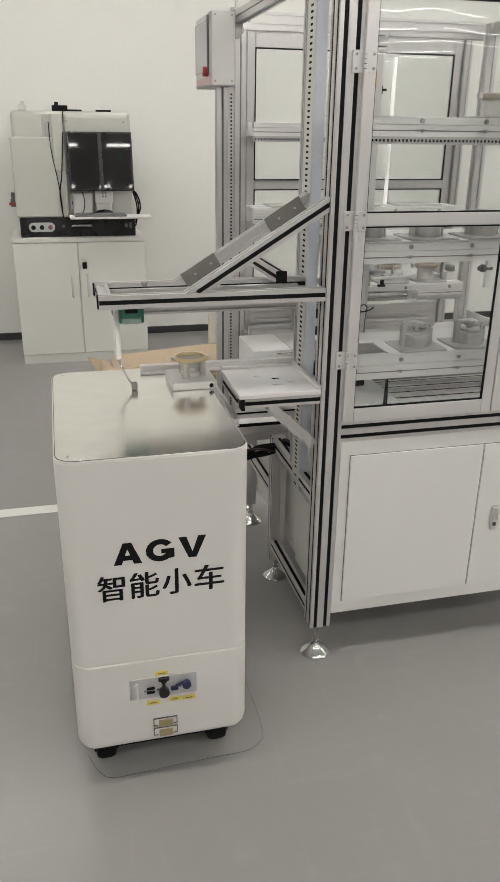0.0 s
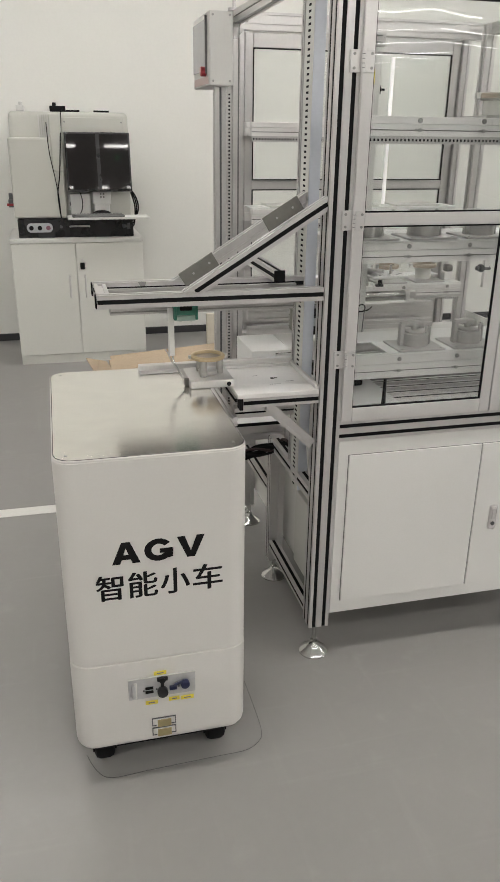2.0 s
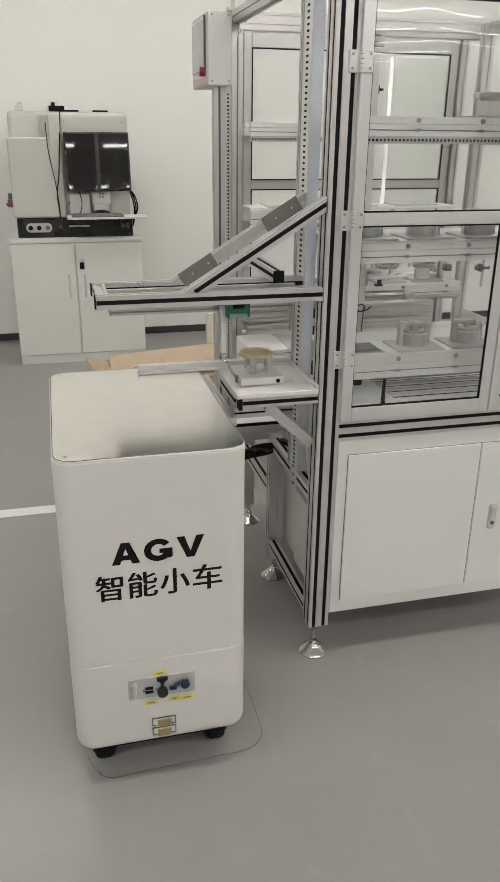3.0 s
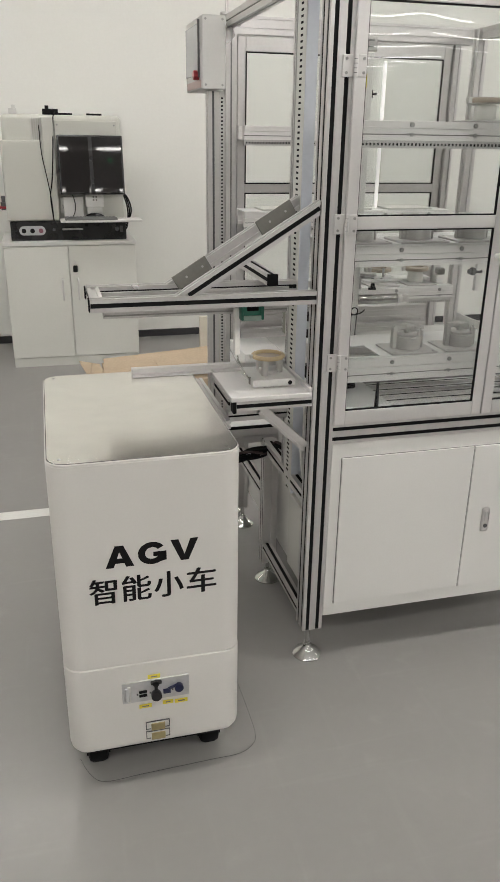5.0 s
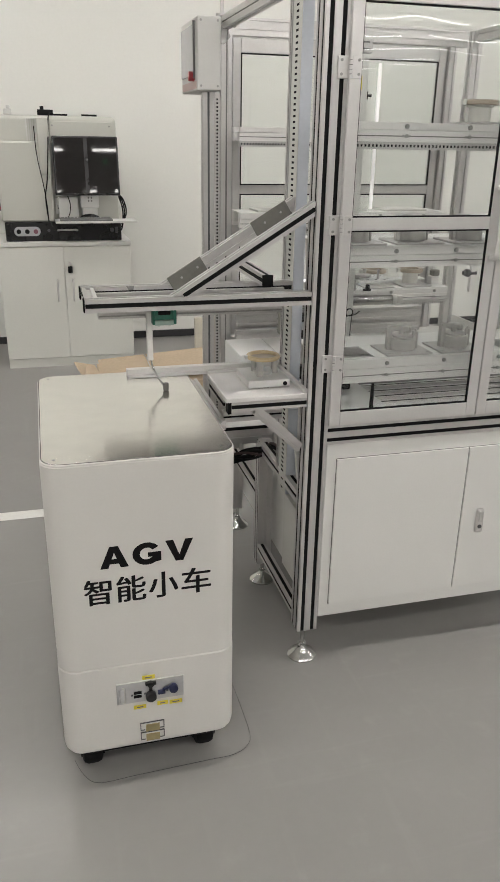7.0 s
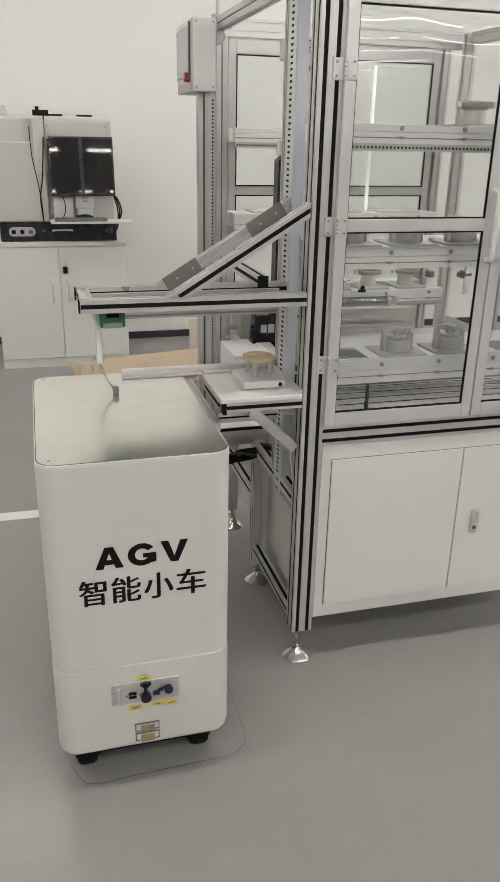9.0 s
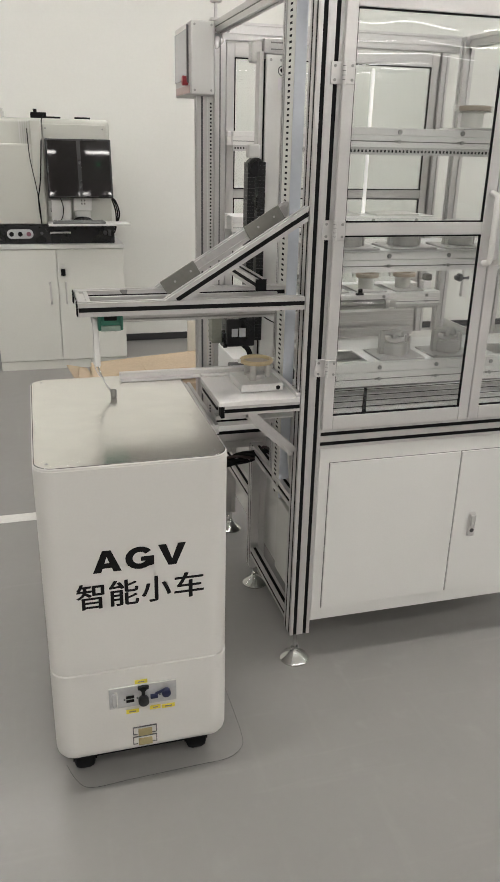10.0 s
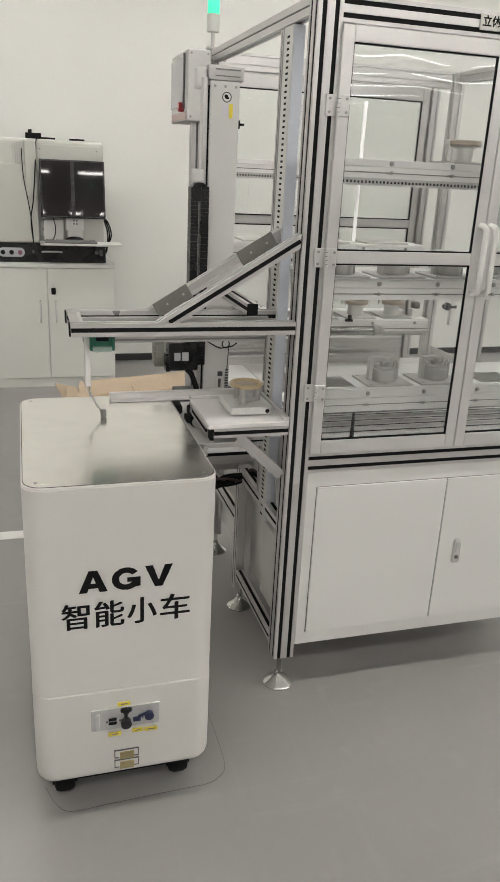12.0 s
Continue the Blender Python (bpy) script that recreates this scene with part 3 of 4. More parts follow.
for y, dk in ((.002, "uv"), (.168, "")):
    ln = .362 / math.cos(radians(ang))
    profile("brace", machine, "x", 0, ln, (y, y + .03), (-.030, 0), 1, 1, dk, m=pose(-.365, 0, 1.158, 0, -ang, 0),
            lean0=1 / math.tan(radians(ang)), lean1=-math.tan(radians(ang)))
gm = pose(-.365, 0, 1.158, 0, -ang, 0)
for a, b in ((.02, .125), (.285, .395)):
    gp = part("gusset_plate", place(box(a, b, .1625, .1675, -.032, .008, .001), gm), PLATE_BROWN, machine, "grey gusset plate with screws")
    for dx in (.035, .085):
        part("screw", place(cyl(.003, .160, .163, 10, at=(a + dx, -.012), axis="y"), gm), ALU_PLATE, gp)
profile("cross_bar", machine, "y", .10, .40, (-.108, -.078), (1.1585, 1.188), 1, 1, "Vu")
part("end_cap", box(-.108, -.078, .0965, .0995, 1.1585, 1.188, .001), BLACK, machine)

# transfer tray
part("tray_plate", box(-.228, -.002, .0, .245, .872, .885, .002), SHELF, machine, "flat aluminium transfer tray")
profile("tray_bar", machine, "x", -.212, -.002, (.002, .03), (.846, .8715), 1, 1, "u")
profile("tray_bar", machine, "x", -.228, -.002, (.21, .24), (.846, .8715), 1, 1, "u")
profile("tray_bar", machine, "y", .031, .209, (-.228, -.20), (.846, .8715), 1, 1, "u")
part("end_cap", box(-.222, -.2125, .001, .031, .840, .8715, .001), BLACK, machine)
part("guide_strip", joined(box(-.458, -.002, .252, .275, .8875, .905, .0015), box(-.458, -.23, .225, .252, .8875, .8905)), ALU_BRIGHT, machine, "thin aluminium guide strip")
part("tray_lip", joined(box(-.012, -.002, .001, .25, .885, .897, .001), box(-.225, -.012, .236, .25, .885, .893, .001)), ALU_BRIGHT, machine)
for sxx, syy, sl in ((-.12, .07, .03), (-.07, .09, .022), (-.15, .155, .018)):
    part("scratch_mark", box(sxx, sxx + sl, syy, syy + .0016, .8846, .8853), SEAM, machine)
part("tray_hole", joined(cyl(.006, .8845, .8855, 16, at=(-.10, .125)), box(-.10, -.085, .122, .128, .8845, .8855)), HOLE, machine)
profile("dock_rail", machine, "y", .06, .47, (-.274, -.250), (.775, .800), 1, 1, "u", slot=.006)
profile("dock_rail", machine, "y", .06, .47, (-.240, -.214), (.775, .80), 1, 1, "u", slot=.006)
profile("dock_cross", machine, "x", -.205, -.03, (.13, .16), (.77, .80), 1, 1, "u", slot=.006)
part("dark_strip", box(-.26, .058, .4965, .4998, .599, .6095), BLACK, machine)
ta = math.degrees(math.atan2(.117, .125))
profile("tray_brace", machine, "x", 0, .18, (.03, .06), (0, .028), 1, 1, "", m=pose(-.145, 0, .825, 0, ta, 0))

# control box on the rear post
hmi = part("control_box", box(-.097, -.014, 1.0, 1.30, 1.676, 1.905, .004), GREY_PANEL, machine, "light grey control box with touchscreen")
part("touchscreen", box(-.102, -.0965, 1.05, 1.285, 1.725, 1.885, .002), SCREEN_GREY, hmi)
part("bezel_edge", box(-.104, -.0968, 1.043, 1.052, 1.715, 1.895), DARK_METAL, hmi)
part("tag", box(-.099, -.0968, 1.02, 1.28, 1.682, 1.706), PINK, hmi, "pale red tag strip")
part("stop_button", cyl(.016, -.118, -.097, 18, at=(1.06, 1.722), axis="x", bev=.003), RED, hmi, "red emergency stop button")
for x in (-.085, -.026):
    for z in (1.69, 1.892):
        part("screw", cyl(.004, .9975, 1.0005, 10, at=(x, z), axis="y"), SCREW, hmi)
profile("control_post", machine, "z", .2, 1.675, (-.066, -.026), (1.06, 1.10), 1, 1, "uv", slot=.008, strip_mat=DARK_METAL)
part("pierced_strip", box(-.025, -.008, 1.052, 1.06, .4, 1.675), ALU, machine)
tagged(part("perforation", joined(*[box(-.019, -.013, 1.0505, 1.053, .41 + i * .0125, .416 + i * .0125) for i in range(100)]), HOLE, machine), kind="stuff")
tower = part("signal_tower", joined(cyl(.006, TOP, 1.972, 12, at=(.005, 1.07)), cyl(.022, TOP, TOP + .008, 16, at=(.005, 1.07))), ALU, machine, "signal lamp pole")
part("lamp_base", cyl(.022, 1.972, 2.028, 20, at=(.005, 1.07), bev=.002), OFF_WHITE, tower, "", True)
part("green_lamp", cyl(.021, 2.028, 2.075, 20, at=(.005, 1.07), bev=.002), GREEN_LAMP, tower, "lit green lamp", True)
part("lamp_cap", cyl(.022, 2.075, 2.10, 20, at=(.005, 1.07), bev=.003), OFF_WHITE, tower, "", True)

# ---- stacker crane ----
CY = .50
crane = thing("stacker_crane", "tall light grey stacker crane column with black cable chain", "stacker crane", (.285, CY, .788))
Z = .788
part("column", box(-.048, .040, 0, .05, 0, 1.762 - Z, .003), GREY_PANEL, crane, "light grey column cover")
part("dark_slot", box(-.054, -.048, .01, .04, .0, 1.75 - Z), BLACK, crane)
part("side_profile", box(-.068, -.054, .005, .045, 0, 1.77 - Z, .002), ALU, crane)
part("top_block", box(-.05, .058, .02, .10, 1.766 - Z, 1.806 - Z, .003), ALU_PLATE, crane)
part("top_slot", joined(box(-.03, .045, .0185, .0203, 1.793 - Z, 1.797 - Z), box(-.03, .045, .0185, .0203, 1.776 - Z, 1.779 - Z)), SEAM, crane)
part("top_guide", box(-.085, -.052, .03, .07, 1.742 - Z, 1.80 - Z, .006), GREY_PANEL, crane)
part("rear_post", box(-.04, .036, .052, .10, 0, 1.76 - Z, .003), ALU, crane)
for x in (-.035, -.004, .028):
    part("screw", cyl(.004, -.002, .001, 10, at=(x, 1.748 - Z), axis="y"), SCREW, crane)
part("round_mark", cyl(.0145, -.0012, .0005, 28, at=(.001, 1.720 - Z), axis="y"), OFF_WHITE, crane, "round warning mark")
part("mark_ring", place(lathe([(.0115, 0), (.0145, 0), (.0145, .0006), (.0115, .0006), (.0115, 0)], 28), pose(.001, -.0013, 1.720 - Z, 90)), DARK_METAL, crane)
part("mark_symbol", joined(cyl(.0055, -.0022, -.001, 16, at=(-.001, 1.722 - Z), axis="y"), box(-.003, .008, -.0021, -.001, 1.715 - Z, 1.720 - Z)), BLACK, crane)
part("warning_label", box(.009, .020, -.0008, .0005, 1.664 - Z, 1.702 - Z), YELLOW, crane, "yellow warning label")
part("pale_label", box(-.012, .006, -.0008, .0005, 1.668 - Z, 1.701 - Z), PALE_LABEL, crane, "pale printed label")
part("latch", joined(box(.040, .0475, .012, .026, 1.637 - Z, 1.661 - Z, .001), box(.047, .062, .016, .023, 1.646 - Z, 1.653 - Z, .001)), BLACK, crane)
part("chain_bracket", box(-.098, -.060, .0, .03, 1.480 - Z, 1.520 - Z, .006), GREY_PANEL, crane)
links = []
for i in range(52):
    z = 1.468 - Z - (i + 1) * .0105
    links.append(box(-.102, -.079, -.015, .03, z, z + .0102))
    links.append(box(-.071, -.048, -.02, .02, z + .003, z + .0132))
links.append(cyl(.027, -.016, .028, 28, at=(-.075, 1.455 - Z), axis="y", bev=.003))
part("cable_chain", joined(*links), BLACK_GLOSS, crane, "black cable drag chain")
mt = part("motor", joined(box(-.163, -.069, -.02, .06, .906 - Z, .997 - Z, .006), box(-.172, -.158, -.012, .04, .902 - Z, .950 - Z, .003),
                          box(-.079, -.058, -.016, .05, .93 - Z, 1.004 - Z, .003)), BLACK_GLOSS, crane, "black drive motor with white labels")
part("motor_label", joined(box(-.147, -.127, -.0215, -.0195, .940 - Z, .966 - Z), box(-.122, -.101, -.0215, -.0195, .939 - Z, .967 - Z)), SCREEN_GREY, mt, "pale printed label")
part("motor_cable", tube(smooth([(-.105, -.01, .91 - Z), (-.090, -.012, .895 - Z), (-.080, -.012, .870 - Z), (-.070, -.01, .840 - Z), (-.066, .0, .80 - Z)], 5), .009, 10), BLACK, mt, "", True)
gear = part("gearbox", box(-.206, -.1735, .004, .056, .915 - Z, 1.0 - Z, .004), GREEN_GREY, crane, "grey-green gearbox housing")
for i in range(4):
    part("rib", box(-.2075, -.1745, .0025, .0575, .925 - Z + .019 * i, .928 - Z + .019 * i), GREEN_GREY, gear)
slide = part("sliding_plate", box(-.190, -.015, -.425, .03, .0135, .018, .001), SHELF_WHITE, crane, "white sliding plate")
part("guide_shoe", joined(box(-.132, -.062, -.265, -.15, .0182, .048, .006), cyl(.019, -.285, -.235, 20, at=(-.128, .034), axis="y", bev=.003), box(-.150, -.128, -.25, -.20, .0182, .036, .003)),
     BLACK, crane, "black guide shoe", True)
part("guide_shoe", joined(box(-.182, -.145, -.16, -.07, .0182, .046, .006), cyl(.017, -.175, -.12, 20, at=(-.166, .036), axis="y", bev=.003)), BLACK, crane, "black guide shoe", True)
part("shoe_ring", cyl(.015, -.292, -.285, 20, at=(-.128, .034), axis="y", bev=.001), OFF_WHITE, crane, "", True)
for x, y in ((-.145, .005), (-.11, .0), (-.145, -.06), (-.10, -.06)):
    part("screw", cyl(.0045, .018, .0235, 12, at=(x, y), bev=.001), SCREW, slide, "", True)
part("base_block", box(-.13, .07, -.03, .10, 0, .035, .004), DARK_METAL, crane)
cp = part("carriage_plate", box(.045, .178, -.02, .10, 1.086 - Z, 1.094 - Z, .0015), SHELF_WHITE, crane, "white drilled carriage plate")
for x, y in ((.085, .0), (.115, .0), (.145, .0), (.165, .02), (.145, .05), (.115, .05), (.165, .08), (.125, .085)):
    part("drilled_hole", cyl(.005, 1.0938 - Z, 1.0946 - Z, 12, at=(x, y)), DARK_METAL, cp)
part("clamp_plate", place(box(-.036, .036, -.022, .022, 0, .008, .0015), pose(.068, .03, 1.101 - Z, 0, 0, -32)), ALU_PLATE, cp, "grey clamp plate")
part("standoff", joined(cyl(.008, 1.094 - Z, 1.1012 - Z, 14, at=(.06, .03)), cyl(.006, 1.094 - Z, 1.118 - Z, 14, at=(.105, .075)), cyl(.004, 1.094 - Z, 1.125 - Z, 12, at=(.13, .02))), MILLED, cp, "", True)
part("carriage_arm", box(.0405, .0455, .0, .09, 1.06 - Z, 1.094 - Z, .001), ALU_PLATE, crane)
part("terminal", box(.001, .017, -.005, .0, .882 - Z, .897 - Z, .001), DARK_METAL, crane)
tb = part("terminal_frame", box(-.004, .020, -.003, .0, .838 - Z, .879 - Z, .001), OFF_WHITE, crane)
part("terminal_slot", box(.003, .012, -.0042, -.0028, .843 - Z, .873 - Z), DARK_METAL, tb)
part("terminal_strip", joined(*[box(.026, .037, -.003, .0, .836 - Z + .009 * i, .841 - Z + .009 * i) for i in range(8)]), DARK_METAL, crane)
coil = [(.023 + .012 * math.cos(radians(a)), -.010, .990 - Z + .012 * math.sin(radians(a))) for a in range(250, 611, 30)]
part("loose_cable", tube(smooth([(-.045, -.004, 1.004 - Z), (-.020, -.008, .988 - Z), (.004, -.010, .977 - Z)] + coil + [(.045, -.008, .982 - Z), (.062, -.004, .992 - Z)], 3), .0020, 6), BLACK, crane, "", True)
part("loose_cable", tube(smooth([(.034, -.008, .978 - Z), (.033, -.006, .95 - Z), (.031, -.005, .90 - Z)], 4), .0016, 6), DARK_METAL, crane, "", True)

# ---- pusher carriage under the arm ----
pusher = thing("pusher_carriage", "green pusher carriage with a bent steel rod", "pusher", (-.49, .13, 1.06))
part("slider_core", box(-.016, .016, -.0335, -.028, .026, .042, .002), BLACK, pusher)
part("slider_block", joined(box(-.030, .030, -.03, .03, .012, .041, .004), box(-.032, -.024, -.032, .032, .0, .044, .003), box(.024, .032, -.032, .032, .0, .044, .003)), GREEN, pusher, "green slider block", True)
part("slider_plate", box(-.026, .026, -.030, .028, -.002, .0118, .002), PALE_GREEN, pusher, "pale green lower plate")
for x in (-.014, .014):
    part("screw", cyl(.0035, -.006, -.0015, 10, at=(x, -.02)), OFF_WHITE, pusher)
part("hanger", box(-.044, -.029, -.010, .010, -.10, .03, .002), WHITE, pusher, "white hanger bar")
part("rod", tube(smooth([(-.034, .0, -.09), (-.032, .0, -.115), (-.022, -.012, -.140), (-.006, -.026, -.166)], 5), .0025, 8), CHROME, pusher, "", True)
part("push_tip", cyl(.008, -.179, -.158, 16, at=(-.001, -.03), bev=.003), PLATE_BROWN, pusher, "grey push tip", True)
part("hose", tube(smooth([(-.05, .03, -.09), (-.044, .02, -.10), (-.036, -.004, -.12), (-.010, -.022, -.155)], 5), .0016, 6), ALU_PLATE, pusher, "", True)


# ---- pallets and fixtures ----
def pallet_with_ring(at):
    p = thing("carrier_pallet", "grey carrier pallet holding a gold ring on posts", "pallet", at)
    part("base_plate", box(-.06, .06, -.0675, .0675, 0, .022, .003), PALLET, p, "grey bevelled base plate")
    part("side_hole", cyl(.006, -.0685, -.064, 16, at=(.045, .010), axis="y"), BLACK, p)
    for k in range(3):
        a = radians(90 + 120 * k + 30)
        part("standoff", cyl(.010, .022, .066, 16, at=(.033 * math.cos(a), .033 * math.sin(a)), bev=.001), MILLED, p, "", True)
    part("hub", cyl(.026, .022, .034, 24, bev=.002), ALU, p, "", True)
    part("ring", lathe([(.036, .066), (.045, .066), (.047, .069), (.047, .074), (.044, .077), (.038, .077), (.036, .074), (.036, .066)], 40), GOLD, p, "gold anodised ring", True)
    part("ring_floor", cyl(.0362, .0665, .069, 32), BEIGE, p)
    for s in (-1, 1):
        part("ring_ear", box(s * .047 - .006, s * .047 + .006, -.006, .006, .066, .076, .002), OFF_WHITE, p)
    return p


pallet = pallet_with_ring((-.335, .1325, .8865))


def fixture():
    f = thing("clamp_fixture", "grey plate fixture with a round hub and clamps", "fixture", (.332, .138, .9505), "fixtures on the shelves")
    part("base_plate", box(-.0715, .0715, -.061, .061, 0, .006, .002), ALU_PLATE, f, "flat grey plate")
    part("hub", joined(cyl(.039, .006, .042, 36, bev=.002), cyl(.030, .042, .048, 32, bev=.0015)), MILLED, f, "round milled hub", True)
    part("clamp", joined(box(-.050, -.036, -.009, .009, .006, .070, .002), box(-.048, -.006, -.008, .008, .062, .075, .003)), MILLED, f, "upright clamp arm")
    part("clamp_disc", joined(cyl(.020, .058, .072, 28, at=(.0, .008), bev=.002), cyl(.008, .048, .058, 16, at=(.0, .008))), MILLED, f, "", True)
    part("clamp", joined(box(.020, .036, .014, .026, .048, .064, .002), box(.012, .034, .016, .024, .058, .066, .002)), MILLED, f)
    for x, y, z in ((.026, -.016, .062), (.044, -.004, .056), (.048, .014, .060)):
        part("pin", cyl(.0038, .006, z, 12, at=(x, y), bev=.0008), MILLED, f, "", True)
    for sx in (-1, 1):
        for sy in (-1, 1):
            part("screw", cyl(.0035, .005, .0072, 10, at=(sx * .06, sy * .05)), SCREW, f)
    return f


fx = fixture()
for x, y, z in ((.502, .138, .9505), (.873, .138, .9505), (.332, .138, 1.2605), (.502, .138, 1.2605), (.70, .138, 1.2605), (.162, .138, 1.2605)):
    copy_thing(fx, pose(x, y, z))


def ring_fixture(at):
    f = thing("ring_fixture", "small fixture with a beige ring workpiece", "fixture", at, "ring fixtures")
    part("base_plate", box(-.06, .06, -.07, .07, 0, .006, .002), ALU_PLATE, f)
    part("hub", joined(cyl(.030, .006, .044, 28, bev=.002), cyl(.036, .044, .05, 28, bev=.001)), OFF_WHITE, f, "pale round stem", True)
    part("ring", lathe([(.03, .05), (.047, .05), (.048, .053), (.048, .060), (.045, .063), (.03, .063), (.03, .05)], 32), BEIGE, f, "beige ring", True)
    for s in (-1, 1):
        part("ear", box(s * .052 - .007, s * .052 + .007, -.007, .007, .048, .064, .002), OFF_WHITE, f)
    return f


rf = ring_fixture((.53, .19, 1.567))
for x, y, z in ((.557, .872, 1.005), (.712, .872, 1.005), (.402, .872, 1.005)):
    copy_thing(rf, pose(x, y, z))
for x in (.2, .45, .7):
    pl = thing("flat_pallet", "flat pale pallet plate on the rear shelf", "pallet", (x, 1.0, 1.273), "flat pallets")
    part("plate", box(-.09, .09, -.062, .062, 0, .007, .002), OFF_WHITE, pl)

# ---- transport vehicle ----
agv = thing("transport_vehicle", "white box-shaped transport vehicle with a steel top", "vehicle", (-.495, -.026, 0))
AW, AD = .211, .326


def shell(w, d, z0, z1, r, rb, n=8, edge=.002):
    """An upright box with round corners and a rounded lower rim."""
    def ring_at(inset, z):
        pts = []
        for cx, cy, a0 in ((1, 1, 0), (-1, 1, 90), (-1, -1, 180), (1, -1, 270)):
            for k in range(n + 1):
                a = radians(a0 + 90 * k / n)
                pts.append((cx * (w - r) + (r - inset) * math.cos(a), cy * (d - r) + (r - inset) * math.sin(a), z))
        return pts
    bm = bmesh.new()
    levels = [(rb * (1 - math.sin(radians(a))), z0 + rb * (1 - math.cos(radians(a)))) for a in (0, 22, 45, 67, 90)] if rb else [(0, z0)]
    levels += [(0, z1 - edge), (edge, z1)]
    rings = [[bm.verts.new(p) for p in ring_at(i, z)] for i, z in levels]
    for a, b in zip(rings, rings[1:]):
        for i in range(len(a)):
            j = (i + 1) % len(a)
            bm.faces.new((a[i], a[j], b[j], b[i]))
    bm.faces.new(rings[0][::-1])
    bm.faces.new(rings[-1])
    return bm


part("lower_shell", shell(AW + .0008, AD + .0008, .103, .360, .045, .03), AGV_WHITE, agv, "white lower shell", True)
part("upper_shell", shell(AW, AD, .362, .880, .045, 0), AGV_WHITE, agv, "white upper shell", True)
part("rim", shell(AW - .0005, AD - .0005, .8800, .8850, .0445, 0), AGV_WHITE, agv)
part("rim_seam", shell(AW - .0032, AD - .0032, .8815, .8854, .0425, 0, edge=.0003), HOLE, agv)
top = part("top_plate", shell(AW - .0045, AD - .0045, .8800, .8862, .0415, 0, edge=.0003), STEEL, agv, "brushed stainless top plate", True)
for sx in (-1, 1):
    for sy in (-1, 1):
        part("screw", cyl(.004, .882, .8868, 12, at=(sx * (AW - .03), sy * (AD - .03))), SCREW, top)
FY = -AD - .0004
def block_letter(polys, x0, x1, z0, z1):
    """A heavy letter from convex outlines, each moulded 0.5 mm thick on the front face."""
    bm = bmesh.new()
    for k, poly in enumerate(polys):
        yy = FY - .0006 - .0001 * k
        fr = [bm.verts.new((x0 + px * (x1 - x0), yy, z0 + pz * (z1 - z0))) for px, pz in poly]
        bk = [bm.verts.new((v.co.x, FY + .0002, v.co.z)) for v in fr]
        bm.faces.new(fr)
        bm.faces.new(bk[::-1])
        for i in range(len(fr)):
            j = (i + 1) % len(fr)
            bm.faces.new((fr[j], fr[i], bk[i], bk[j]))
    part("letter", bm, INK, agv, "black bold printed letter")


def mirrored(poly):
    return [(1 - x, z) for x, z in poly][::-1]


leg_a = [(0, 0), (.285, 0), (.5, .72), (.5, 1), (.35, 1)]
block_letter([leg_a, mirrored(leg_a), [(.33, .19), (.67, .19), (.61, .41), (.39, .41)]], -.101, -.038, .628, .682)
arms = [(.5 + r * math.cos(radians(a)), .5 + q * math.sin(radians(a))) for a in range(35, 336, 20) for r, q in ((.5, .5), (.25, .27))]
block_letter([[arms[i], arms[i + 2], arms[i + 3], arms[i + 1]] for i in range(0, len(arms) - 2, 2)]
             + [[(.54, .36), (1, .36), (1, .54), (.54, .54)], [(.76, .10), (1, .15), (1, .37), (.76, .37)]], -.029, .035, .627, .683)
leg_v = [(0, 1), (.36, 0), (.5, 0), (.5, .28), (.285, 1)]
block_letter([leg_v, mirrored(leg_v)], .045, .108, .628, .682)
for ch, a, b in (("智", -.634, -.575), ("能", -.562, -.498), ("小", -.489, -.424), ("车", -.414, -.347)):
    glyph("character", ch, a + .495, b + .495, .537, .603, FY - .0003, .0015, agv, "black bold printed character")
sx0, sx1 = -.082, .080
# panel lies flat on the shell; its darker grey imitates a recess in shade
skt = part("socket_panel", box(sx0, sx1, FY - .0035, FY - .0005, .2505, .311, .001), SOCKET, agv, "grey socket panel with plugs, darkened as if recessed")
part("recess_edge", joined(box(sx0, sx1, FY - .0045, FY - .0025, .309, .311), box(sx0 + .012, sx0 + .02, FY - .006, FY - .003, .253, .300, .002)), OFF_WHITE, skt)
part("usb_port", joined(box(-.042, -.023, FY - .007, FY - .003, .277, .283), box(-.042, -.023, FY - .007, FY - .003, .266, .272)), BLACK, skt)
part("knob", joined(cyl(.013, FY - .018, FY - .003, 20, at=(-.001, .268), axis="y", bev=.002), box(-.005, .003, FY - .008, FY - .003, .279, .305), cyl(.008, FY - .012, FY - .003, 14, at=(-.001, .302), axis="y")), BLACK_GLOSS, skt, "black screw plug", True)
part("plug", joined(box(.016, .034, FY - .010, FY - .003, .268, .278, .001), cyl(.011, FY - .016, FY - .003, 18, at=(.054, .281), axis="y", bev=.002)), BLUE, skt, "dark blue plug", True)
part("plug_cap", box(-.014, .013, FY - .012, FY - .003, .299, .309, .003), BLACK_GLOSS, skt)
part("plug_lever", place(box(-.014, .014, -.006, -.002, -.004, .004, .002), pose(.041, FY - .004, .285, 0, -20, 0)), BLUE, skt)
for x in (-.048, -.017, .037):
    part("indicator", box(x, x + .004, FY - .0045, FY - .003, .271, .276), DARK_METAL, skt)
part("left_clip", box(-.076, -.064, FY - .007, FY - .003, .256, .296, .003), SOCKET, skt)
for a, b, z in ((-.02, .010, .315), (-.043, -.013, .231), (.014, .040, .233), (.044, .075, .231)):
    yl = part("yellow_label", box(a, b, FY - .005, FY - .0038, z, z + .011), YELLOW, agv, "small yellow label")
    part("print_bar", box(a + .007, b - .007, FY - .0056, FY - .0048, z + .004, z + .007), SEAM, yl)
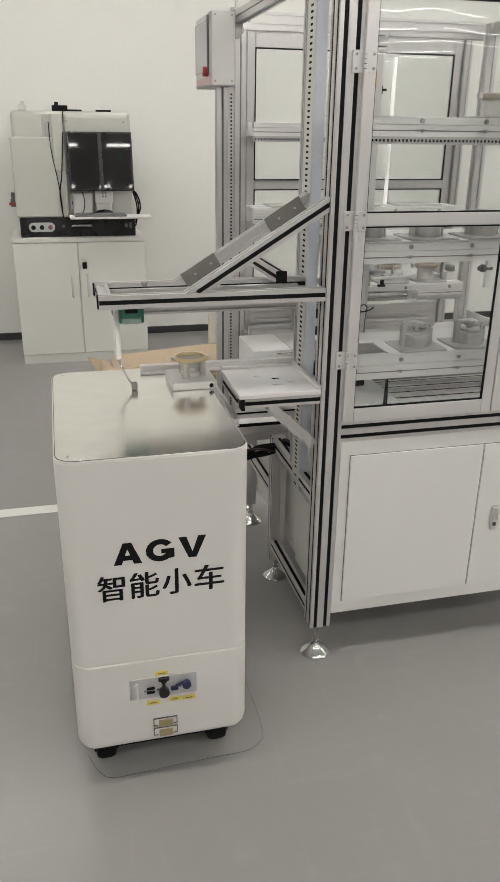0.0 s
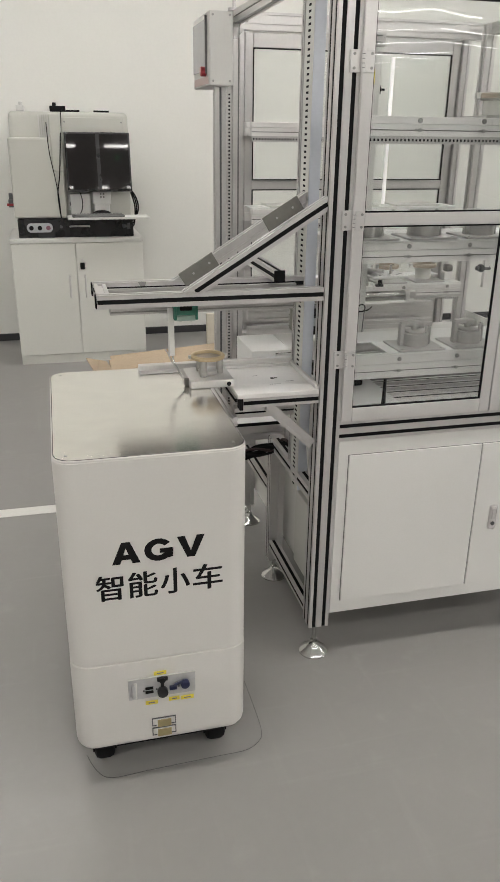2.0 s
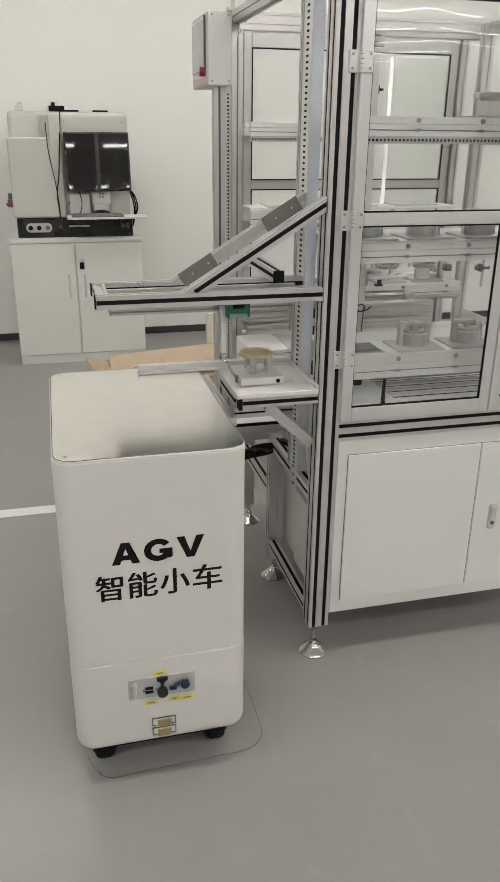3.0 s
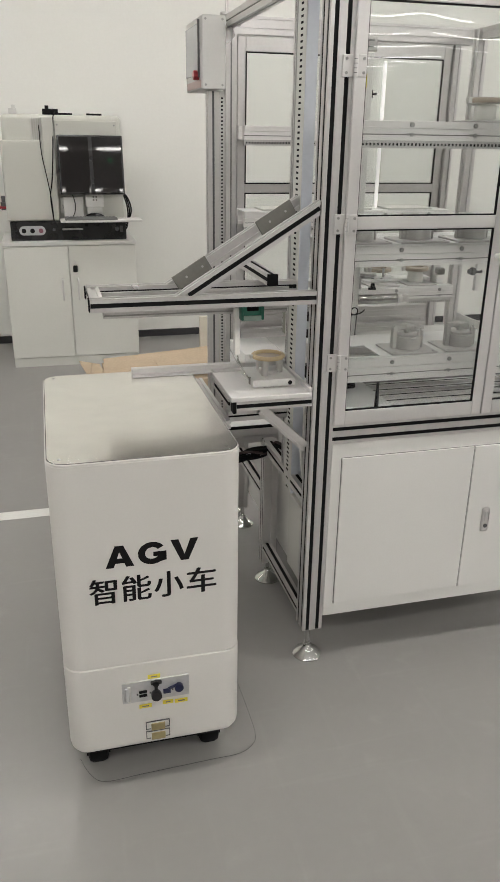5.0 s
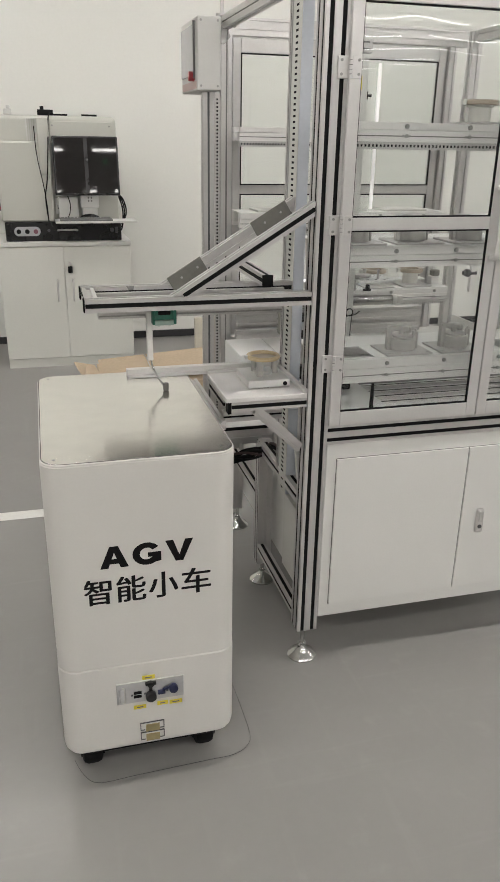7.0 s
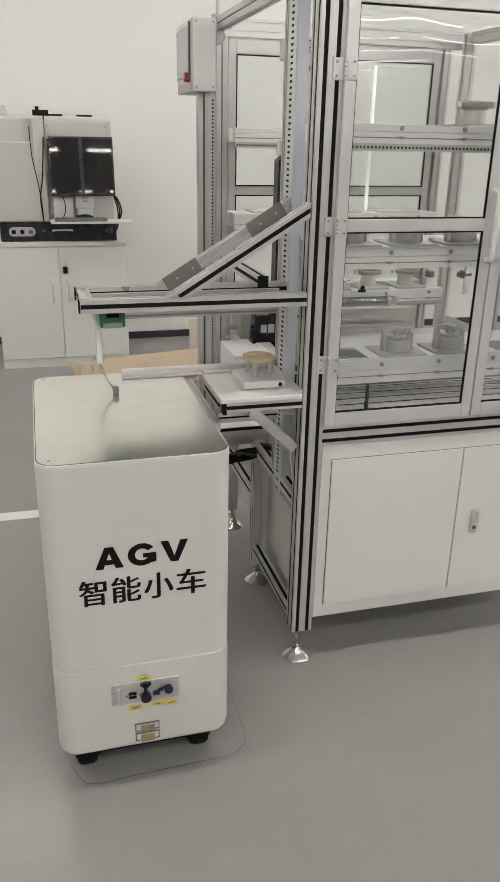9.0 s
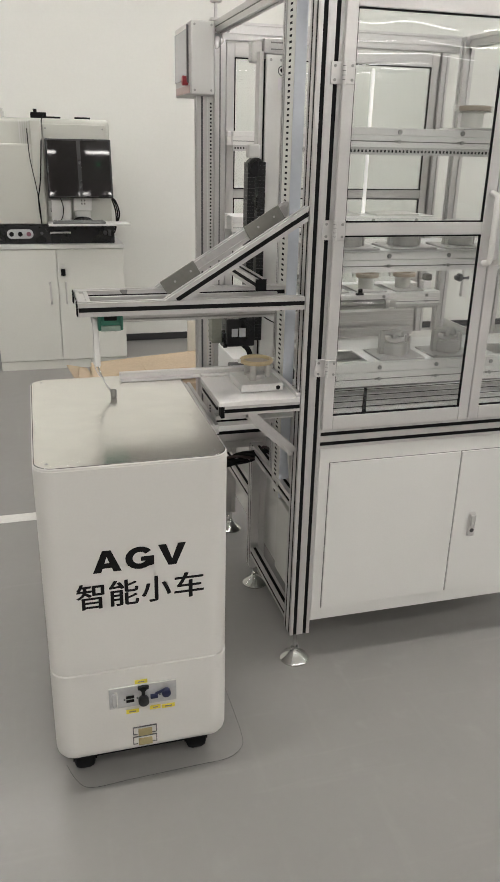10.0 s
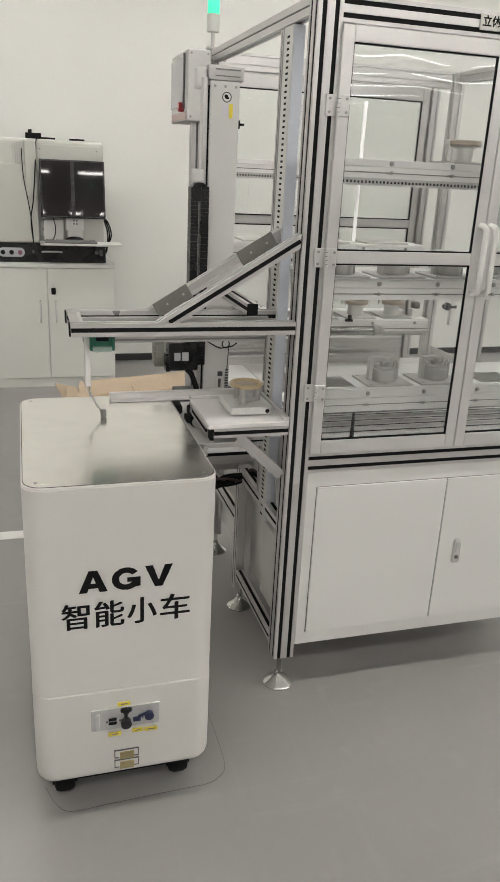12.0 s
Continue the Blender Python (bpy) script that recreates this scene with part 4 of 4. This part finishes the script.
for z in (.165, .136):
    ct = part("charge_contact", joined(box(-.0285, .0285, FY - .004, FY - .0005, z - .001, z + .020, .001)), OFF_WHITE, agv, "charging contact with brass face")
    part("contact_rim", joined(box(-.0295, -.0275, FY - .0052, FY - .003, z - .002, z + .021), box(.0275, .0295, FY - .0052, FY - .003, z - .002, z + .021),
                               box(-.0275, .0275, FY - .0052, FY - .003, z + .019, z + .021), box(-.0275, -.018, FY - .0052, FY - .003, z - .002, z), box(.018, .0275, FY - .0052, FY - .003, z - .002, z)), DARK_METAL, ct)
    part("brass_face", box(-.016, .018, FY - .0062, FY - .003, z - .007, z + .014, .001), BRASS, ct)
for sx in (-1, 1):
    for sy in (-1, 1):
        w = part("caster", joined(cyl(.042, -.026, .026, 24, at=(sy * (AD - .105), .042), axis="x", bev=.014), cyl(.024, -.030, .030, 20, at=(sy * (AD - .105), .042), axis="x")), BLACK, agv, "black caster wheel", True)
        w.location.x = sx * (AW - .065)
        part("fork_plate", box(-.028, .028, sy * (AD - .105) - .03, sy * (AD - .105) + .03, .08, .104, .003), DARK_METAL, w)
# black chassis, set low so it deepens the shade under the vehicle
part("chassis", box(-AW + .04, AW - .04, -AD + .05, AD - .05, .062, .104, .01), BLACK, agv)

# thin dark loop lying on the floor round the vehicle
lp = part("floor_loop", tube(smooth([(-.688, -.245, .0018), (-.668, -.300, .0018), (-.633, -.336, .0018), (-.54, -.334, .0018), (-.445, -.331, .0018), (-.35, -.328, .0018),
                                      (-.277, -.325, .0018), (-.236, -.302, .0018), (-.219, -.265, .0018), (-.216, -.175, .0018), (-.217, -.05, .0018)], 5), .0006, 6), DARK_METAL, None, "", True)
tagged(lp, "thin dark loop lying on the floor", "cable")

# ---- cabinet by the wall with the inspection machine ----
CBX0, CBX1, CBY = -.945, -.072, 3.53
cab = thing("storage_cabinet", "white two-door storage cabinet against the wall", "cabinet", (0, 0, 0))
part("carcass", joined(box(CBX0, CBX1, CBY + .02, CBY + .60, .065, .832, .002), box(CBX0 + .01, CBX1 - .01, CBY + .03, CBY + .58, 0, .065)), CAB_WHITE, cab)
part("cabinet_top", box(CBX0 - .006, CBX1 + .006, CBY - .005, CBY + .605, .833, .86, .003), WHITE, cab)
part("plinth", box(CBX0 + .002, CBX1 - .002, CBY + .012, CBY + .03, .0, .062, .001), CAB_WHITE, cab)
mid = -.524
for i, (a, b) in enumerate(((CBX0 + .002, mid - .002), (mid + .002, CBX1 - .002))):
    d = part("cabinet_door", box(a, b, CBY, CBY + .018, .067, .829, .002), CAB_WHITE, cab)
    hx = b - .05 if i == 0 else a + .05
    part("handle", tube(smooth([(hx, CBY, .47), (hx, CBY - .03, .475), (hx, CBY - .03, .54), (hx, CBY - .03, .605), (hx, CBY, .61)], 4), .006, 8), ALU_BRIGHT, d, "slim silver bar handle", True)
    if i:
        part("lock", box(a + .022, a + .052, CBY - .02, CBY, .655, .70, .006), BLACK, d, "black lock")
        part("key", cyl(.010, CBY - .03, CBY - .015, 12, at=(a + .037, .72), axis="y"), ALU_BRIGHT, d)

insp = thing("inspection_machine", "white bench inspection machine with dark screens", "machine", (0, 0, .86))
IZ = .86
IB = CBY + .06
part("base", box(-.885, -.122, IB, IB + .45, .0, .125, .006), BLACK_GLOSS, insp, "black base drawer")
part("lower_body", box(-.90, -.56, IB + .005, IB + .45, .127, .628, .012), INSP, insp, "off-white side housing")
part("upper_body", box(-.885, -.122, IB + .06, IB + .45, .40, .785, .032, 5), INSP, insp, "off-white rounded upper housing", True)
part("back_body", box(-.56, -.124, IB + .09, IB + .45, .127, .42, .006), INSP, insp)
part("vent_strip", joined(*[box(-.70 + i * .014, -.692 + i * .014, IB - .002 + .05, IB + .07, .63, .765) for i in range(5)]), GREY_PANEL, insp)
part("corner_column", box(-.635, -.56, IB + .0, IB + .06, .42, .772, .008), INSP, insp)
scr = part("screen", place(box(-.21, .21, -.02, .02, -.184, .184, .006), pose(-.335, IB - .02, .480, -8.5, 0, 0)), BLACK_GLOSS, insp, "dark glossy double monitor")
part("screen_glass", joined(place(box(-.198, -.012, -.0225, -.0195, -.172, .172), pose(-.335, IB - .02, .480, -8.5, 0, 0)),
                            place(box(.012, .198, -.0225, -.0195, -.172, .172), pose(-.335, IB - .02, .480, -8.5, 0, 0))), SCREEN, scr)
part("screen_stand", joined(box(-.385, -.265, IB - .01, IB + .06, .215, .30, .004), box(-.375, -.275, IB + .0, IB + .06, .14, .215, .004)), WHITE, insp)
part("side_unit", box(-.53, -.40, IB + .02, IB + .09, .15, .28, .004), WHITE, insp)
bp = part("button_panel", joined(box(-.80, -.69, IB - .010, IB + .002, .036, .096, .002), cyl(.03, IB - .0108, IB + .002, 24, at=(-.80, .066), axis="y"), cyl(.03, IB - .0108, IB + .002, 24, at=(-.69, .066), axis="y")), SCREEN_GREY, insp, "rounded grey panel with three buttons")
for i, mt_ in enumerate((BLACK, BLACK, DULL_PINK)):
    part("button", cyl(.015, IB - .022, IB - .008, 16, at=(-.80 + i * .055, .066), axis="y", bev=.002), mt_, bp)
part("drawer_pull", tube(smooth([(-.545, IB, .07), (-.54, IB - .025, .075), (-.48, IB - .028, .076), (-.425, IB - .025, .075), (-.42, IB, .07)], 4), .006, 8), ALU_BRIGHT, insp, "", True)
part("keyboard_tray", box(-.56, -.025, IB - .15, IB + .02, .128, .142, .003), WHITE, insp, "white pull-out keyboard tray")
part("front_panel", box(-.553, -.150, IB + .052, IB + .0605, .56, .752, .004), INSP, insp, "off-white front cover panel")
for x in (-.535, -.168):
    part("screw", cyl(.006, IB + .050, IB + .053, 12, at=(x, .725), axis="y"), SCREW, insp)
part("drawer_lock", cyl(.010, IB - .004, IB + .001, 16, at=(-.605, .07), axis="y"), DARK_METAL, insp)
part("rotary_switch", joined(cyl(.014, IB - .008, IB + .001, 16, at=(-.185, .07), axis="y"), box(-.165, -.145, IB - .004, IB + .001, .05, .09, .003)), DARK_METAL, insp)
outlet = part("outlet_plate", box(-.548, -.505, IB + .080, IB + .0895, .17, .27, .003), WHITE, insp, "white outlet plate")
part("outlet_slot", box(-.535, -.518, IB + .0785, IB + .081, .20, .225), DARK_METAL, outlet)
for x in (-.337, -.318):
    for z in (.255, .275):
        part("stand_slot", box(x, x + .010, IB - .0115, IB - .0095, z, z + .012), SEAM, insp)
kb = thing("keyboard", "dark grey keyboard lying on the pull-out tray", "keyboard", (-.36, IB - .09, IZ + .1425))
part("keys", joined(box(-.17, .17, -.06, .06, 0, .012, .003), *[box(-.16 + i * .0215, -.143 + i * .0215, -.05 + j * .02, -.034 + j * .02, .012, .017) for i in range(15) for j in range(5)]), SEAM, kb)
ms = thing("mouse", "black computer mouse on the keyboard tray", "mouse", (-.33, IB - .005, IZ + .1425))
mb = bmesh.new()
bmesh.ops.create_uvsphere(mb, u_segments=16, v_segments=10, radius=1)
for v in mb.verts:
    v.co = Vector((v.co.x * .07, v.co.y * .02, max(0, v.co.z) * .035))
part("mouse_shell", mb, BLACK_GLOSS, ms, "", True)
for x0_, kind_ in ((-.83, 0), (-.62, 1)):
    part("roof_plug", joined(box(x0_, x0_ + (.05 if not kind_ else .10), IB + .08, IB + .13, .785, .82, .004), cyl(.012, .815, .84, 12, at=(x0_ + .03, IB + .10))), GREY_PANEL if not kind_ else BLACK, insp)
for xa in (-.53, -.34):
    part("roof_handle", box(xa, xa + .10, IB + .1, IB + .12, .7855, .797, .002), BLACK, insp)
part("cable", tube(smooth([(-.53, IB + .09, .81), (-.555, IB + .05, .77), (-.57, IB - .01, .60), (-.59, IB - .01, .40), (-.61, IB - .012, .28), (-.60, IB - .012, .13)], 6), .004, 6), BLACK, insp, "", True)
part("cable", tube(smooth([(-.65, IB - .004, .72), (-.645, IB - .012, .55), (-.62, IB - .012, .38), (-.605, IB - .012, .25), (-.60, IB - .012, .13)], 6), .003, 6), BLACK, insp, "", True)
part("cable", tube(smooth([(-.47, IB - .03, .30), (-.455, IB - .03, .24), (-.46, IB, .18), (-.48, IB, .145)], 5), .003, 6), BLACK, insp, "", True)
for i in range(3):
    part("side_cable", tube(smooth([(-.15, IB + .2, .30), (-.11 + .01 * i, IB + .2, .27), (-.085 + .012 * i, IB + .2, .17), (-.10, IB + .2, .05 + .02 * i), (-.15, IB + .2, .06)], 5), .005, 6), BLACK, insp, "", True)
part("side_switch", joined(box(-.935, -.90, IB + .1, IB + .16, .19, .24, .003), box(-.93, -.905, IB + .11, IB + .15, .24, .28, .004)), DARK_METAL, insp)
part("switch_lever", box(-.945, -.90, IB + .095, IB + .165, .20, .215), RED, insp)

# ---- things on the floor behind ----
cb = thing("cardboard_box", "open brown cardboard box on the floor", "box", (-.09, 2.40, 0))
part("box_body", box(-.31, .31, -.22, .22, 0, .262, .004), CARD, cb)
part("flap", place(box(-.33, .10, -.23, .005, 0, .005), pose(0, 0, .264, 1.5, -2, 0)), CARD, cb)
part("flap", place(box(-.30, .34, .01, .25, 0, .005), pose(0, 0, .272, 5, -4, 0)), CARD, cb)
part("flap", place(box(-.12, .0, -.20, .18, 0, .005), pose(-.31, 0, .262, 0, 14, 6)), CARD, cb, "bent side flap")
part("flap", place(box(-.07, .0, -.21, .05, 0, .005), pose(-.33, -.01, .268, 0, 38, -5)), CARD, cb, "curled side flap")
part("flap", place(box(.0, .32, -.2, .2, 0, .005), pose(0, 0, .278, 2, -7, 4)), CARD, cb)
cr = thing("cream_board", "cream board standing on the floor", "board", (.38, 3.2, 0))
part("board", box(-.07, .10, 0, .03, 0, .38, .003), CREAM, cr)
tagged(part("wall_sign", box(.80, 1.45, Y1 - .03, Y1 - .001, 3.06, 3.30, .004), BLUE_SIGN), "blue lit sign strip high on the wall", "sign")


# ---- what moves ----
def motions():
    walk(pusher, [(t, pose(x, .13, 1.066)) for t, x in (
        (0, -.49), (1.1, -.49), (1.25, -.471), (1.5, -.431), (2, -.344), (2.5, -.273), (3, -.201), (3.2, -.172), (3.45, -.147), (3.7, -.145),
        (5.5, -.147), (5.7, -.152), (6, -.181), (6.5, -.283), (7, -.370), (7.2, -.404), (7.5, -.452), (7.8, -.484), (8.0, -.491), (12, -.491))])
    walk(pallet, [(t, pose(x, .1325, .8865)) for t, x in (
        (0, -.335), (1.6, -.335), (1.72, -.326), (2, -.282), (2.5, -.209), (3, -.143), (3.2, -.114), (3.45, -.092), (3.7, -.091), (12, -.091))])
    walk(crane, [(t, pose(x, CY, Z)) for t, x in (
        (0, .285), (7.35, .285), (7.7, .272), (8.0, .249), (8.4, .215), (8.8, .180), (9, .163), (9.5, .121), (10, .073), (10.5, .036), (11, -.008), (11.5, -.050), (12, -.083))])


motions()
